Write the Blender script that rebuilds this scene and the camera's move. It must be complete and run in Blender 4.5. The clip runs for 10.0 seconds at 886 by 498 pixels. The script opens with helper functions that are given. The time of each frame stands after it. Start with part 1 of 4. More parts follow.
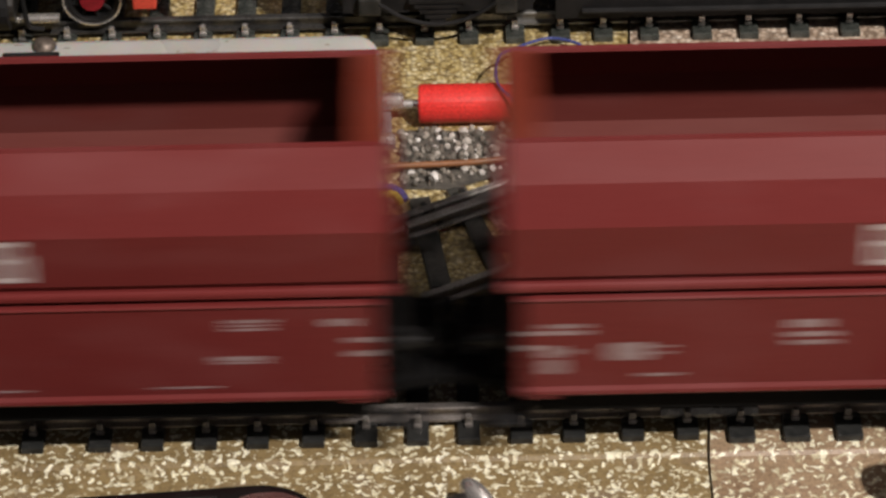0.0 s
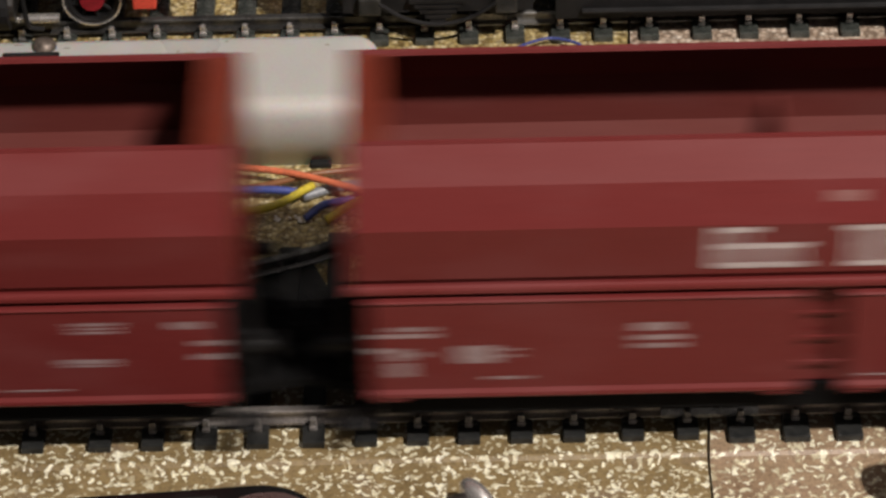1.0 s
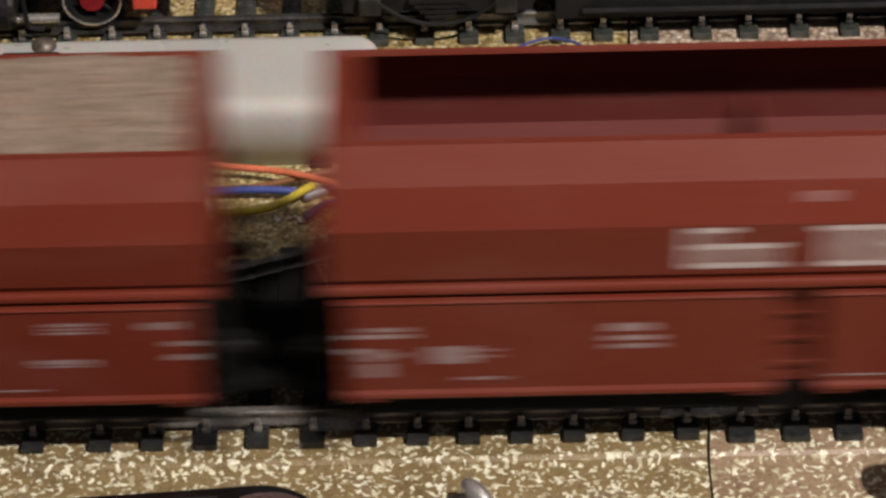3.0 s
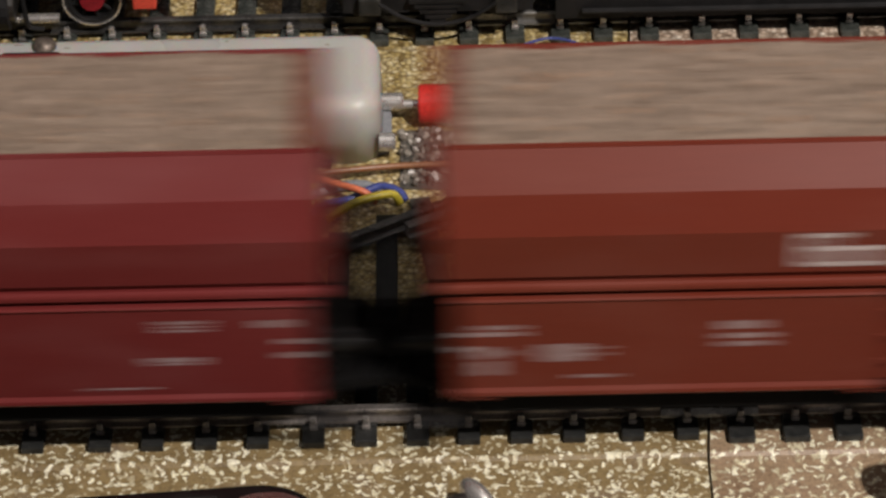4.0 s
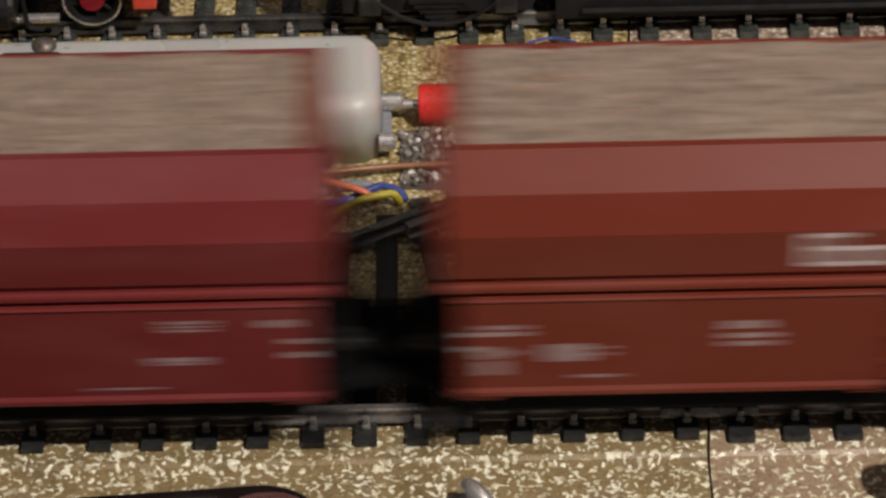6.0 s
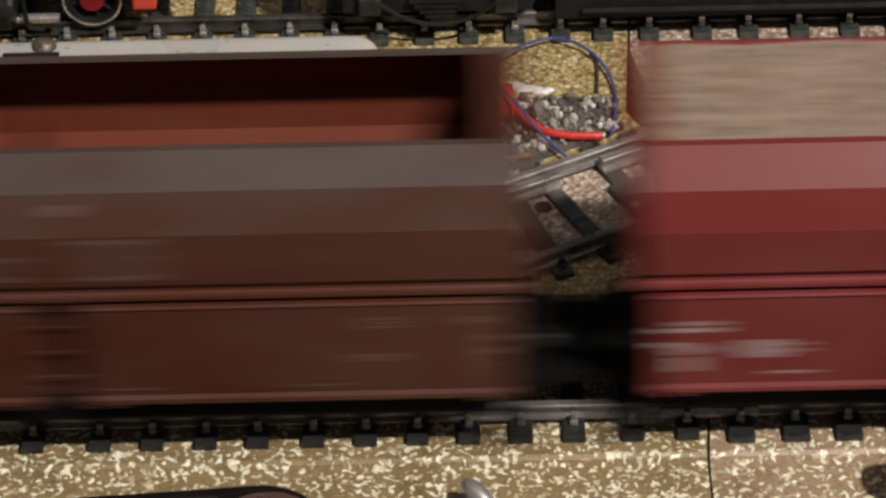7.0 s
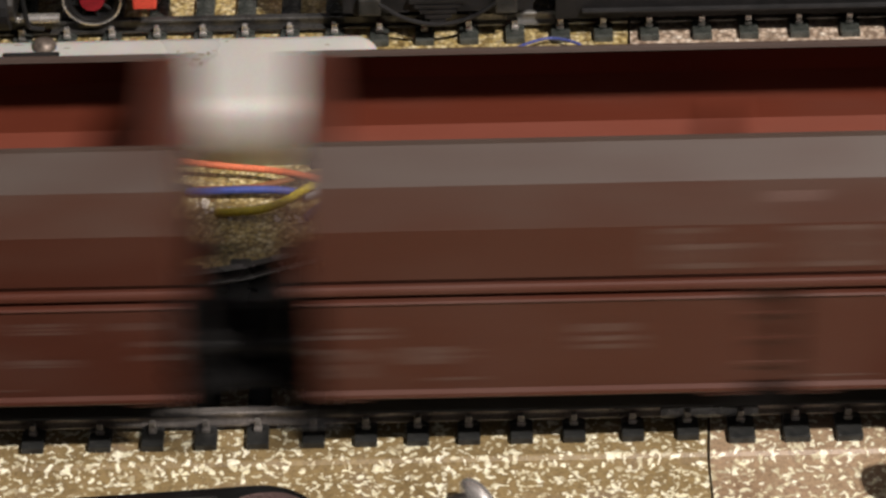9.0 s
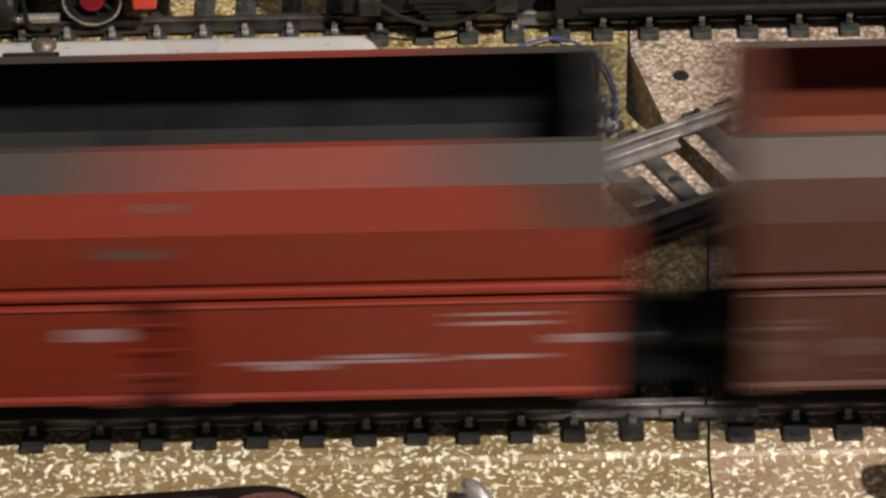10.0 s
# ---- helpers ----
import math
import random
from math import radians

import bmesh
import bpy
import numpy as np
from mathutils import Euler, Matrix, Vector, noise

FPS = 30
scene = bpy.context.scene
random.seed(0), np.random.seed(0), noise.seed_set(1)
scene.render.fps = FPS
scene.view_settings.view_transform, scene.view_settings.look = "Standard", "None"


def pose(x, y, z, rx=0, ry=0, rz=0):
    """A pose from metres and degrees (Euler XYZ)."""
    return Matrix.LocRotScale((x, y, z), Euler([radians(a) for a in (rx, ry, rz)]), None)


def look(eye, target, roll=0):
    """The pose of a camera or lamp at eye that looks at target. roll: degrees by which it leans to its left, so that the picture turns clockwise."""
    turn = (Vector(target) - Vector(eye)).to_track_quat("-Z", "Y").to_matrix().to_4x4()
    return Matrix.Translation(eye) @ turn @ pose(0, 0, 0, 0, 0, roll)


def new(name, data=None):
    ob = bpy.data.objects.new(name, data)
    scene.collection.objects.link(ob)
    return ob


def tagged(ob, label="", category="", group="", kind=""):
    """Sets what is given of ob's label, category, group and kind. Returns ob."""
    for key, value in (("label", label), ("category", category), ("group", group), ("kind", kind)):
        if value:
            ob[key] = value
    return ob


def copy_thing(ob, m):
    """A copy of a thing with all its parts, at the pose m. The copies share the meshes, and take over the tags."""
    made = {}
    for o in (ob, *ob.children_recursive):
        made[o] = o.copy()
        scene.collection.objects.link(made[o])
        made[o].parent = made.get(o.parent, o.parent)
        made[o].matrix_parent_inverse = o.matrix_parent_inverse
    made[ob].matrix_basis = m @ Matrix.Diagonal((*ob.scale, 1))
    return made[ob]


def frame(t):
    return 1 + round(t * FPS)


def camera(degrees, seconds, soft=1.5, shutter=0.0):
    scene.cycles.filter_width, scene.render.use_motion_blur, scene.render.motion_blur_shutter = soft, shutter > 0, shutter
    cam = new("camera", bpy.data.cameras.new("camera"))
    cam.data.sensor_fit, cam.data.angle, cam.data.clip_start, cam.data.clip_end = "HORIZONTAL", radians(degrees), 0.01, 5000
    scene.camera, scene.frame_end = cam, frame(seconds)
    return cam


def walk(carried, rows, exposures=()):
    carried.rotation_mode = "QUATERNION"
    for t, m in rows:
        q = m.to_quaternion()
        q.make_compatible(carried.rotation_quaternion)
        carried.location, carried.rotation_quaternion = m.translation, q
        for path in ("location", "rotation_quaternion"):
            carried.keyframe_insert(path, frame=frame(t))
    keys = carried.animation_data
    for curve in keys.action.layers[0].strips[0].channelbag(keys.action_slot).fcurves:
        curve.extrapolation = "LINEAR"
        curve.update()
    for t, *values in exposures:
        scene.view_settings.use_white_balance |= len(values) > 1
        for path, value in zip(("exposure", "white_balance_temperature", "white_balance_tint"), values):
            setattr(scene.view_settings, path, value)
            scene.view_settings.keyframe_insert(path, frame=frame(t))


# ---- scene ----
# The camera stands still: it looks down on the track from a hand's reach away.
cam = camera(15.257, 10.0, soft=2.7, shutter=1.2)
EYE, AIM = (0.0, -0.34372, 0.28122), (0.0, 0.02947, 0.0)
walk(cam, [(0.0, look(EYE, AIM, -1.2)), (10.0, look(EYE, AIM, -1.2))],
     [(0.0, 0.06), (2.7, 0.05), (4.0, -0.15), (6.4, -0.16), (6.8, -0.06), (7.2, 0.1), (7.6, 0.28), (8.2, 0.34), (9.4, 0.34), (10.0, 0.26)])

# ---- light: one warm room lamp, high and to one side ----
world = bpy.data.worlds.new("room_air")
scene.world = world
world.use_nodes = True
world.node_tree.nodes["Background"].inputs[0].default_value = (1.0, 0.82, 0.62, 1)
world.node_tree.nodes["Background"].inputs[1].default_value = 0.012
LAMP = (0.36, -0.40, 0.74)
lamp = new("room_lamp_light", bpy.data.lights.new("room_lamp_light", "POINT"))
lamp.data.shadow_soft_size = 0.025
lamp.data.energy, lamp.data.color = 39, (1.0, 0.915, 0.85)
lamp.location = LAMP


# ---- materials ----
def material(name, rough=0.5, metal=0.0, spec=0.5):
    m = bpy.data.materials.new(name)
    m.use_nodes = True
    b = m.node_tree.nodes["Principled BSDF"]
    b.inputs["Roughness"].default_value, b.inputs["Metallic"].default_value = rough, metal
    b.inputs["Specular IOR Level"].default_value = spec
    return m, m.node_tree, b


def node(tree, kind, **values):
    n = tree.nodes.new(kind)
    for key, value in values.items():
        n.inputs[key].default_value = value
    return n


def ramp(tree, source, stops):
    r = tree.nodes.new("ShaderNodeValToRGB")
    while len(r.color_ramp.elements) < len(stops):
        r.color_ramp.elements.new(0.5)
    for e, (p, c) in zip(r.color_ramp.elements, stops):
        e.position, e.color = p, (*c, 1)
    tree.links.new(source, r.inputs[0])
    return r.outputs[0]


def mixed(tree, factor, a, b):
    n = tree.nodes.new("ShaderNodeMix")
    n.data_type = "RGBA"
    for sock, value in ((n.inputs["Factor"], factor), (n.inputs["A"], a), (n.inputs["B"], b)):
        if isinstance(value, (tuple, float, int)):
            sock.default_value = (*value, 1) if isinstance(value, tuple) else value
        else:
            tree.links.new(value, sock)
    return n.outputs["Result"]


def bumped(tree, bsdf, height, strength, depth):
    n = tree.nodes.new("ShaderNodeBump")
    n.inputs["Strength"].default_value, n.inputs["Distance"].default_value = strength, depth
    tree.links.new(height, n.inputs["Height"])
    tree.links.new(n.outputs[0], bsdf.inputs["Normal"])


def coords(tree, which="Object"):
    return tree.nodes.new("ShaderNodeTexCoord").outputs[which]


def grained(name, dark, light, scale=600, rough=0.5, metal=0.0, spec=0.5, bump=0.15, fine=2500, speckle=1.0):
    """A surface with stains at one scale and grain at a finer one; scale is in waves per metre."""
    m, tree, b = material(name, rough, metal, spec)
    c = coords(tree)
    broad, grain = node(tree, "ShaderNodeTexNoise", Scale=scale, Detail=4), node(tree, "ShaderNodeTexNoise", Scale=fine, Detail=2)
    for n in (broad, grain):
        tree.links.new(c, n.inputs["Vector"])
    col = ramp(tree, broad.outputs[0], [(0.35, dark), (0.68, light)])
    speck = ramp(tree, grain.outputs[0], [(0.3, (1 - 0.25 * speckle,) * 3), (0.7, (1 + 0.15 * speckle,) * 3)])
    mul = tree.nodes.new("ShaderNodeMix")
    mul.data_type, mul.blend_type = "RGBA", "MULTIPLY"
    mul.inputs["Factor"].default_value = 1.0
    tree.links.new(col, mul.inputs["A"])
    tree.links.new(speck, mul.inputs["B"])
    tree.links.new(mul.outputs["Result"], b.inputs["Base Color"])
    r = ramp(tree, broad.outputs[0], [(0.3, (max(rough - 0.1, 0.05),) * 3), (0.7, (min(rough + 0.1, 1),) * 3)])
    tree.links.new(r, b.inputs["Roughness"])
    bumped(tree, b, grain.outputs[0], bump, 0.0002)
    return m


def chip_board(name, tint):
    """Brown pressed board with pale flakes and worm-shaped chips, slightly glossy."""
    m, tree, b = material(name, 0.42)
    c = coords(tree)
    warp = node(tree, "ShaderNodeTexNoise", Scale=420, Detail=2)
    tree.links.new(c, warp.inputs["Vector"])
    add = tree.nodes.new("ShaderNodeMix")
    add.data_type, add.blend_type = "RGBA", "LINEAR_LIGHT"
    add.inputs["Factor"].default_value = 0.0012
    tree.links.new(c, add.inputs["A"])
    tree.links.new(warp.outputs["Color"], add.inputs["B"])
    worms = node(tree, "ShaderNodeTexNoise", Scale=1060, Detail=1.4, Roughness=0.5, Distortion=0.15)
    tree.links.new(add.outputs["Result"], worms.inputs["Vector"])
    flakes = node(tree, "ShaderNodeTexVoronoi", Scale=980, Randomness=1.0)
    tree.links.new(add.outputs["Result"], flakes.inputs["Vector"])
    split = tree.nodes.new("ShaderNodeSeparateColor")
    tree.links.new(flakes.outputs["Color"], split.inputs[0])
    size = tree.nodes.new("ShaderNodeMath")
    size.operation = "MULTIPLY_ADD"
    size.inputs[1].default_value, size.inputs[2].default_value = 0.66, -0.16
    tree.links.new(split.outputs[0], size.inputs[0])
    near = tree.nodes.new("ShaderNodeMath")
    near.operation = "SUBTRACT"
    tree.links.new(size.outputs[0], near.inputs[0])
    tree.links.new(flakes.outputs["Distance"], near.inputs[1])
    flake = ramp(tree, near.outputs[0], [(0.0, (0, 0, 0)), (0.06, (1, 1, 1))])
    worm = ramp(tree, worms.outputs[0], [(0.555, (0, 0, 0)), (0.60, (1, 1, 1))])
    both = tree.nodes.new("ShaderNodeMix")
    both.data_type, both.blend_type = "RGBA", "LIGHTEN"
    both.inputs["Factor"].default_value = 1.0
    tree.links.new(flake, both.inputs["A"])
    tree.links.new(worm, both.inputs["B"])
    broad = node(tree, "ShaderNodeTexNoise", Scale=110, Detail=5)
    tree.links.new(c, broad.inputs["Vector"])
    base = ramp(tree, broad.outputs[0], [(0.3, tint[0]), (0.55, tint[1]), (0.75, tint[2])])
    pale = ramp(tree, split.outputs[1], [(0.0, (0.40, 0.34, 0.22)), (0.45, (0.65, 0.61, 0.44)), (1.0, (0.85, 0.82, 0.66))])
    fine = node(tree, "ShaderNodeTexNoise", Scale=1900, Detail=4, Roughness=0.7)
    tree.links.new(c, fine.inputs["Vector"])
    speck = ramp(tree, fine.outputs[0], [(0.32, (0.55, 0.52, 0.5)), (0.5, (1.0, 1.0, 1.0)), (0.68, (1.25, 1.25, 1.2))])
    mul = tree.nodes.new("ShaderNodeMix")
    mul.data_type, mul.blend_type = "RGBA", "MULTIPLY"
    mul.inputs["Factor"].default_value = 0.85
    tree.links.new(mixed(tree, both.outputs["Result"], base, pale), mul.inputs["A"])
    tree.links.new(speck, mul.inputs["B"])
    tree.links.new(mul.outputs["Result"], b.inputs["Base Color"])
    bumped(tree, b, both.outputs["Result"], 0.25, 0.0001)
    return m


def paint(name, dark, light, dust, dust_from, rough=0.38, patches=120, spec=0.32):
    """Model paint, silky, with a dusty bloom in patches."""
    m, tree, b = material(name, rough, 0.0, spec)
    c = coords(tree)
    stretch = tree.nodes.new("ShaderNodeMapping")
    stretch.inputs["Scale"].default_value = (0.35, 1, 1)
    tree.links.new(c, stretch.inputs["Vector"])
    broad = node(tree, "ShaderNodeTexNoise", Scale=patches, Detail=5)
    tree.links.new(stretch.outputs[0], broad.inputs["Vector"])
    grain = node(tree, "ShaderNodeTexNoise", Scale=1800, Detail=3)
    tree.links.new(c, grain.inputs["Vector"])
    col = ramp(tree, grain.outputs[0], [(0.3, dark), (0.7, light)])
    bloom = ramp(tree, broad.outputs[0], [(dust_from, (0, 0, 0)), (min(dust_from + 0.25, 1), (1, 1, 1))])
    tree.links.new(mixed(tree, bloom, col, dust), b.inputs["Base Color"])
    r = ramp(tree, broad.outputs[0], [(0.3, (rough - 0.06,) * 3), (0.7, (rough + 0.12,) * 3)])
    tree.links.new(r, b.inputs["Roughness"])
    bumped(tree, b, grain.outputs[0], 0.12, 0.0001)
    return m



def granular(name, low, mid, high, pale):
    """Pressed granules, each with its own tint, glossy on top."""
    m, tree, b = material(name, 0.36)
    c = coords(tree)
    cells = node(tree, "ShaderNodeTexVoronoi", Scale=1350, Randomness=1.0)
    small = node(tree, "ShaderNodeTexVoronoi", Scale=2300, Randomness=1.0)
    broad = node(tree, "ShaderNodeTexNoise", Scale=140, Detail=4)
    for n in (cells, small, broad):
        tree.links.new(c, n.inputs["Vector"])
    tints = []
    for n in (cells, small):
        split = tree.nodes.new("ShaderNodeSeparateColor")
        tree.links.new(n.outputs["Color"], split.inputs[0])
        tints.append(ramp(tree, split.outputs[0], [(0.0, low), (0.4, mid), (0.75, high), (1.0, pale)]))
    col = mixed(tree, ramp(tree, broad.outputs[0], [(0.4, (0.25,) * 3), (0.6, (0.75,) * 3)]), tints[0], tints[1])
    gap = ramp(tree, cells.outputs["Distance"], [(0.35, (1, 1, 1)), (0.75, (0.45, 0.42, 0.4))])
    mul = tree.nodes.new("ShaderNodeMix")
    mul.data_type, mul.blend_type = "RGBA", "MULTIPLY"
    mul.inputs["Factor"].default_value = 1.0
    tree.links.new(col, mul.inputs["A"])
    tree.links.new(gap, mul.inputs["B"])
    tree.links.new(mul.outputs["Result"], b.inputs["Base Color"])
    bumped(tree, b, gap, 0.6, 0.0003)
    return m


CORK = granular("golden_underlay", (0.24, 0.165, 0.055), (0.44, 0.33, 0.125), (0.60, 0.49, 0.24), (0.86, 0.78, 0.54))
PINK_CORK = granular("pinkish_underlay", (0.26, 0.18, 0.125), (0.48, 0.365, 0.27), (0.64, 0.52, 0.41), (0.86, 0.78, 0.67))
BOARD = chip_board("chip_board", ((0.165, 0.116, 0.053), (0.245, 0.178, 0.084), (0.195, 0.143, 0.105)))
PALE_BOARD = chip_board("pale_chip_board", ((0.21, 0.137, 0.083), (0.31, 0.222, 0.14), (0.285, 0.19, 0.13)))
RED = paint("oxide_red_paint", (0.123, 0.0172, 0.0168), (0.151, 0.0238, 0.0228), (0.156, 0.034, 0.034), 0.5, 0.40, spec=0.22)
RED_B = paint("warm_oxide_red_paint", (0.123, 0.0205, 0.0115), (0.151, 0.0275, 0.0155), (0.154, 0.036, 0.024), 0.5, 0.40, spec=0.19)
# inside copy of the red, greyed to stand in for fill light in the shade
RED_IN = paint("oxide_red_inside", (0.104, 0.023, 0.0195), (0.132, 0.031, 0.026), (0.126, 0.038, 0.034), 0.5, 0.6, spec=0.12)
BROWN = paint("brown_paint", (0.057, 0.0165, 0.0098), (0.072, 0.0222, 0.0134), (0.073, 0.0275, 0.0185), 0.48, 0.42, spec=0.34)
BROWN_SIDE = paint("dusted_brown_paint", (0.049, 0.0205, 0.0132), (0.061, 0.0268, 0.0182), (0.060, 0.035, 0.0262), 0.42, 0.42, spec=0.34)
BROWN_TOP = paint("dusty_brown_paint", (0.042, 0.0222, 0.0162), (0.054, 0.0312, 0.0235), (0.057, 0.0405, 0.0335), 0.36, 0.42, spec=0.34)
BROWN_IN = paint("rust_inside_paint", (0.118, 0.027, 0.014), (0.148, 0.036, 0.020), (0.135, 0.044, 0.029), 0.5, 0.6, spec=0.12)
ORANGE = paint("orange_red_paint", (0.150, 0.018, 0.009), (0.185, 0.025, 0.012), (0.165, 0.029, 0.018), 0.5, 0.4)


def sooted(name, dark, light, soot, clean_at, clean_half, fade, rough):
    """Orange paint under soot that has worn away over one stretch of the wagon; metres along it."""
    m, tree, b = material(name, rough, 0.0, 0.3)
    c = coords(tree)
    split = tree.nodes.new("ShaderNodeSeparateXYZ")
    tree.links.new(c, split.inputs[0])
    broad = node(tree, "ShaderNodeTexNoise", Scale=70, Detail=5)
    grain = node(tree, "ShaderNodeTexNoise", Scale=1800, Detail=3)
    tree.links.new(c, broad.inputs["Vector"])
    tree.links.new(c, grain.inputs["Vector"])
    steps = [split.outputs[0]]
    for op, value in (("SUBTRACT", clean_at), ("ABSOLUTE", 0.0), ("SUBTRACT", clean_half), ("DIVIDE", fade)):
        n = tree.nodes.new("ShaderNodeMath")
        n.operation = op
        tree.links.new(steps[-1], n.inputs[0])
        n.inputs[1].default_value = value
        steps.append(n.outputs[0])
    wander = tree.nodes.new("ShaderNodeMath")
    wander.operation = "MULTIPLY_ADD"
    wander.inputs[1].default_value, wander.inputs[2].default_value = 1.1, -0.5
    tree.links.new(broad.outputs[0], wander.inputs[0])
    total = tree.nodes.new("ShaderNodeMath")
    total.use_clamp = True
    tree.links.new(steps[-1], total.inputs[0])
    tree.links.new(wander.outputs[0], total.inputs[1])
    col = ramp(tree, grain.outputs[0], [(0.3, dark), (0.7, light)])
    tree.links.new(mixed(tree, total.outputs[0], col, soot), b.inputs["Base Color"])
    bumped(tree, b, grain.outputs[0], 0.12, 0.0001)
    return m


ORANGE_SIDE = sooted("stained_orange_paint", (0.150, 0.020, 0.010), (0.18, 0.027, 0.014), (0.062, 0.030, 0.020), 0.004, 0.037, 0.012, 0.42)
ORANGE_TOP = sooted("sooty_orange_paint", (0.140, 0.022, 0.013), (0.17, 0.03, 0.018), (0.036, 0.031, 0.026), 0.018, 0.009, 0.022, 0.45)
SOOT = grained("sooty_inside", (0.011, 0.011, 0.0105), (0.020, 0.020, 0.0195), 150, 0.75, spec=0.2)
BLACK = grained("black_plastic", (0.009, 0.009, 0.0095), (0.017, 0.016, 0.0165), 300, 0.6, spec=0.25)
SLEEPER = grained("dark_sleeper_plastic", (0.014, 0.015, 0.015), (0.034, 0.034, 0.032), 400, 0.36)
OLD_SLEEPER = grained("grey_dusty_sleeper", (0.030, 0.031, 0.027), (0.105, 0.098, 0.086), 300, 0.42)
# blacker than the plastic: shade around couplings and underframe put into the colour
MATT_BLACK = grained("matt_shade_black", (0.0035, 0.0034, 0.0036), (0.008, 0.0075, 0.0075), 300, 0.85, spec=0.08)
RAIL = grained("nickel_rail", (0.17, 0.152, 0.142), (0.31, 0.285, 0.265), 200, 0.33, 0.6)
TARNISH = grained("tarnished_rail", (0.12, 0.12, 0.115), (0.24, 0.235, 0.225), 200, 0.26, 0.5)
DARK_RAIL = grained("darker_rail", (0.035, 0.034, 0.033), (0.095, 0.092, 0.088), 200, 0.26, 0.5)
STEEL = grained("bright_steel", (0.58, 0.55, 0.52), (0.74, 0.71, 0.68), 300, 0.25, 0.75, speckle=0.3)
WHEEL_STEEL = grained("dull_steel", (0.10, 0.095, 0.09), (0.2, 0.19, 0.18), 300, 0.35, 0.9)
BUFFER = grained("dark_buffer_steel", (0.010, 0.010, 0.0095), (0.022, 0.021, 0.021), 300, 0.4, 0.5)
ZINC = grained("dull_zinc", (0.20, 0.185, 0.17), (0.33, 0.305, 0.285), 400, 0.3, 0.4)
WHITE = grained("white_plastic", (0.43, 0.42, 0.40), (0.50, 0.49, 0.465), 40, 0.32, bump=0.02, speckle=0.15)
WHITE.node_tree.nodes["Principled BSDF"].inputs["Subsurface Weight"].default_value = 0.5
WHITE.node_tree.nodes["Principled BSDF"].inputs["Subsurface Scale"].default_value = 0.004
PRINT = grained("pale_print", (0.42, 0.36, 0.36), (0.57, 0.50, 0.505), 400, 0.6)
PRINT_LOW = grained("worn_pale_print", (0.23, 0.155, 0.160), (0.34, 0.255, 0.262), 500, 0.6)
DIM_PRINT = grained("dim_print", (0.19, 0.075, 0.066), (0.26, 0.13, 0.12), 500, 0.6)
FAINT = grained("worn_print", (0.082, 0.042, 0.033), (0.112, 0.066, 0.054), 500, 0.6)
STONE = grained("gravel_load", (0.155, 0.110, 0.080), (0.31, 0.233, 0.178), 600, 0.85, bump=0.6, fine=1500)


def pebbles():
    m, tree, b = material("gravel_stones", 0.8)
    g = tree.nodes.new("ShaderNodeNewGeometry")
    col = ramp(tree, g.outputs["Random Per Island"], [(0.0, (0.15, 0.107, 0.078)), (0.3, (0.24, 0.173, 0.127)), (0.6, (0.28, 0.217, 0.168)), (0.85, (0.32, 0.243, 0.18)), (1.0, (0.37, 0.21, 0.12))])
    tree.links.new(col, b.inputs["Base Color"])
    n = node(tree, "ShaderNodeTexNoise", Scale=2200, Detail=3)
    tree.links.new(coords(tree), n.inputs["Vector"])
    bumped(tree, b, n.outputs[0], 0.4, 0.0002)
    return m


PEBBLE = pebbles()
RED_PLUG = grained("red_plug_plastic", (0.70, 0.035, 0.03), (0.78, 0.05, 0.04), 100, 0.32, bump=0.03)
BRIGHT_RED = grained("bright_red_plastic", (0.66, 0.07, 0.04), (0.72, 0.09, 0.055), 100, 0.4, bump=0.05)
CRIMSON = grained("crimson_wheel", (0.20, 0.008, 0.016), (0.28, 0.014, 0.024), 200, 0.4)


def wire_material(name, colour):
    return grained(name, tuple(v * 0.85 for v in colour), colour, 200, 0.38, bump=0.03)


W_ORANGE = wire_material("orange_insulation", (0.72, 0.19, 0.09))
W_BLUE = wire_material("blue_insulation", (0.058, 0.08, 0.29))
W_YELLOW = wire_material("yellow_insulation", (0.62, 0.50, 0.05))
W_BROWN = wire_material("brown_insulation", (0.26, 0.11, 0.045))
W_GREY = wire_material("grey_insulation", (0.26, 0.27, 0.29))
W_DARK = wire_material("dark_brown_insulation", (0.07, 0.045, 0.025))
W_RED = wire_material("red_insulation", (0.62, 0.045, 0.04))
WALL = grained("room_wall", (0.28, 0.285, 0.31), (0.34, 0.345, 0.37), 3, 0.9, fine=60)
CEILING = grained("room_ceiling", (0.66, 0.67, 0.72), (0.72, 0.73, 0.78), 3, 0.9, fine=60)
FLOOR = grained("room_floor", (0.07, 0.05, 0.035), (0.12, 0.085, 0.055), 6, 0.6, fine=90)


# ---- mesh helpers: shapes are drawn in millimetres ----
def part(name, bm, mat, parent=None, label="", at=(0, 0, 0), smooth=False):
    bmesh.ops.recalc_face_normals(bm, faces=bm.faces)
    bmesh.ops.scale(bm, vec=(0.001,) * 3, verts=bm.verts)
    me = bpy.data.meshes.new(name)
    bm.to_mesh(me)
    bm.free()
    me.materials.append(mat)
    if smooth:
        me.shade_smooth()
    ob = new(name, me)
    ob.parent = parent
    ob.location = [v * 0.001 for v in at]
    if label:
        tagged(ob, label)
    return ob


def again(ob, at, turn=0.0):
    """One more object on the same mesh, under the same parent."""
    o = ob.copy()
    scene.collection.objects.link(o)
    o.location = [v * 0.001 for v in at]
    o.rotation_euler[2] = radians(turn)
    return o


def empty(name, at=(0, 0, 0)):
    ob = new(name)
    ob.empty_display_size = 0.005
    ob.location = [v * 0.001 for v in at]
    return ob


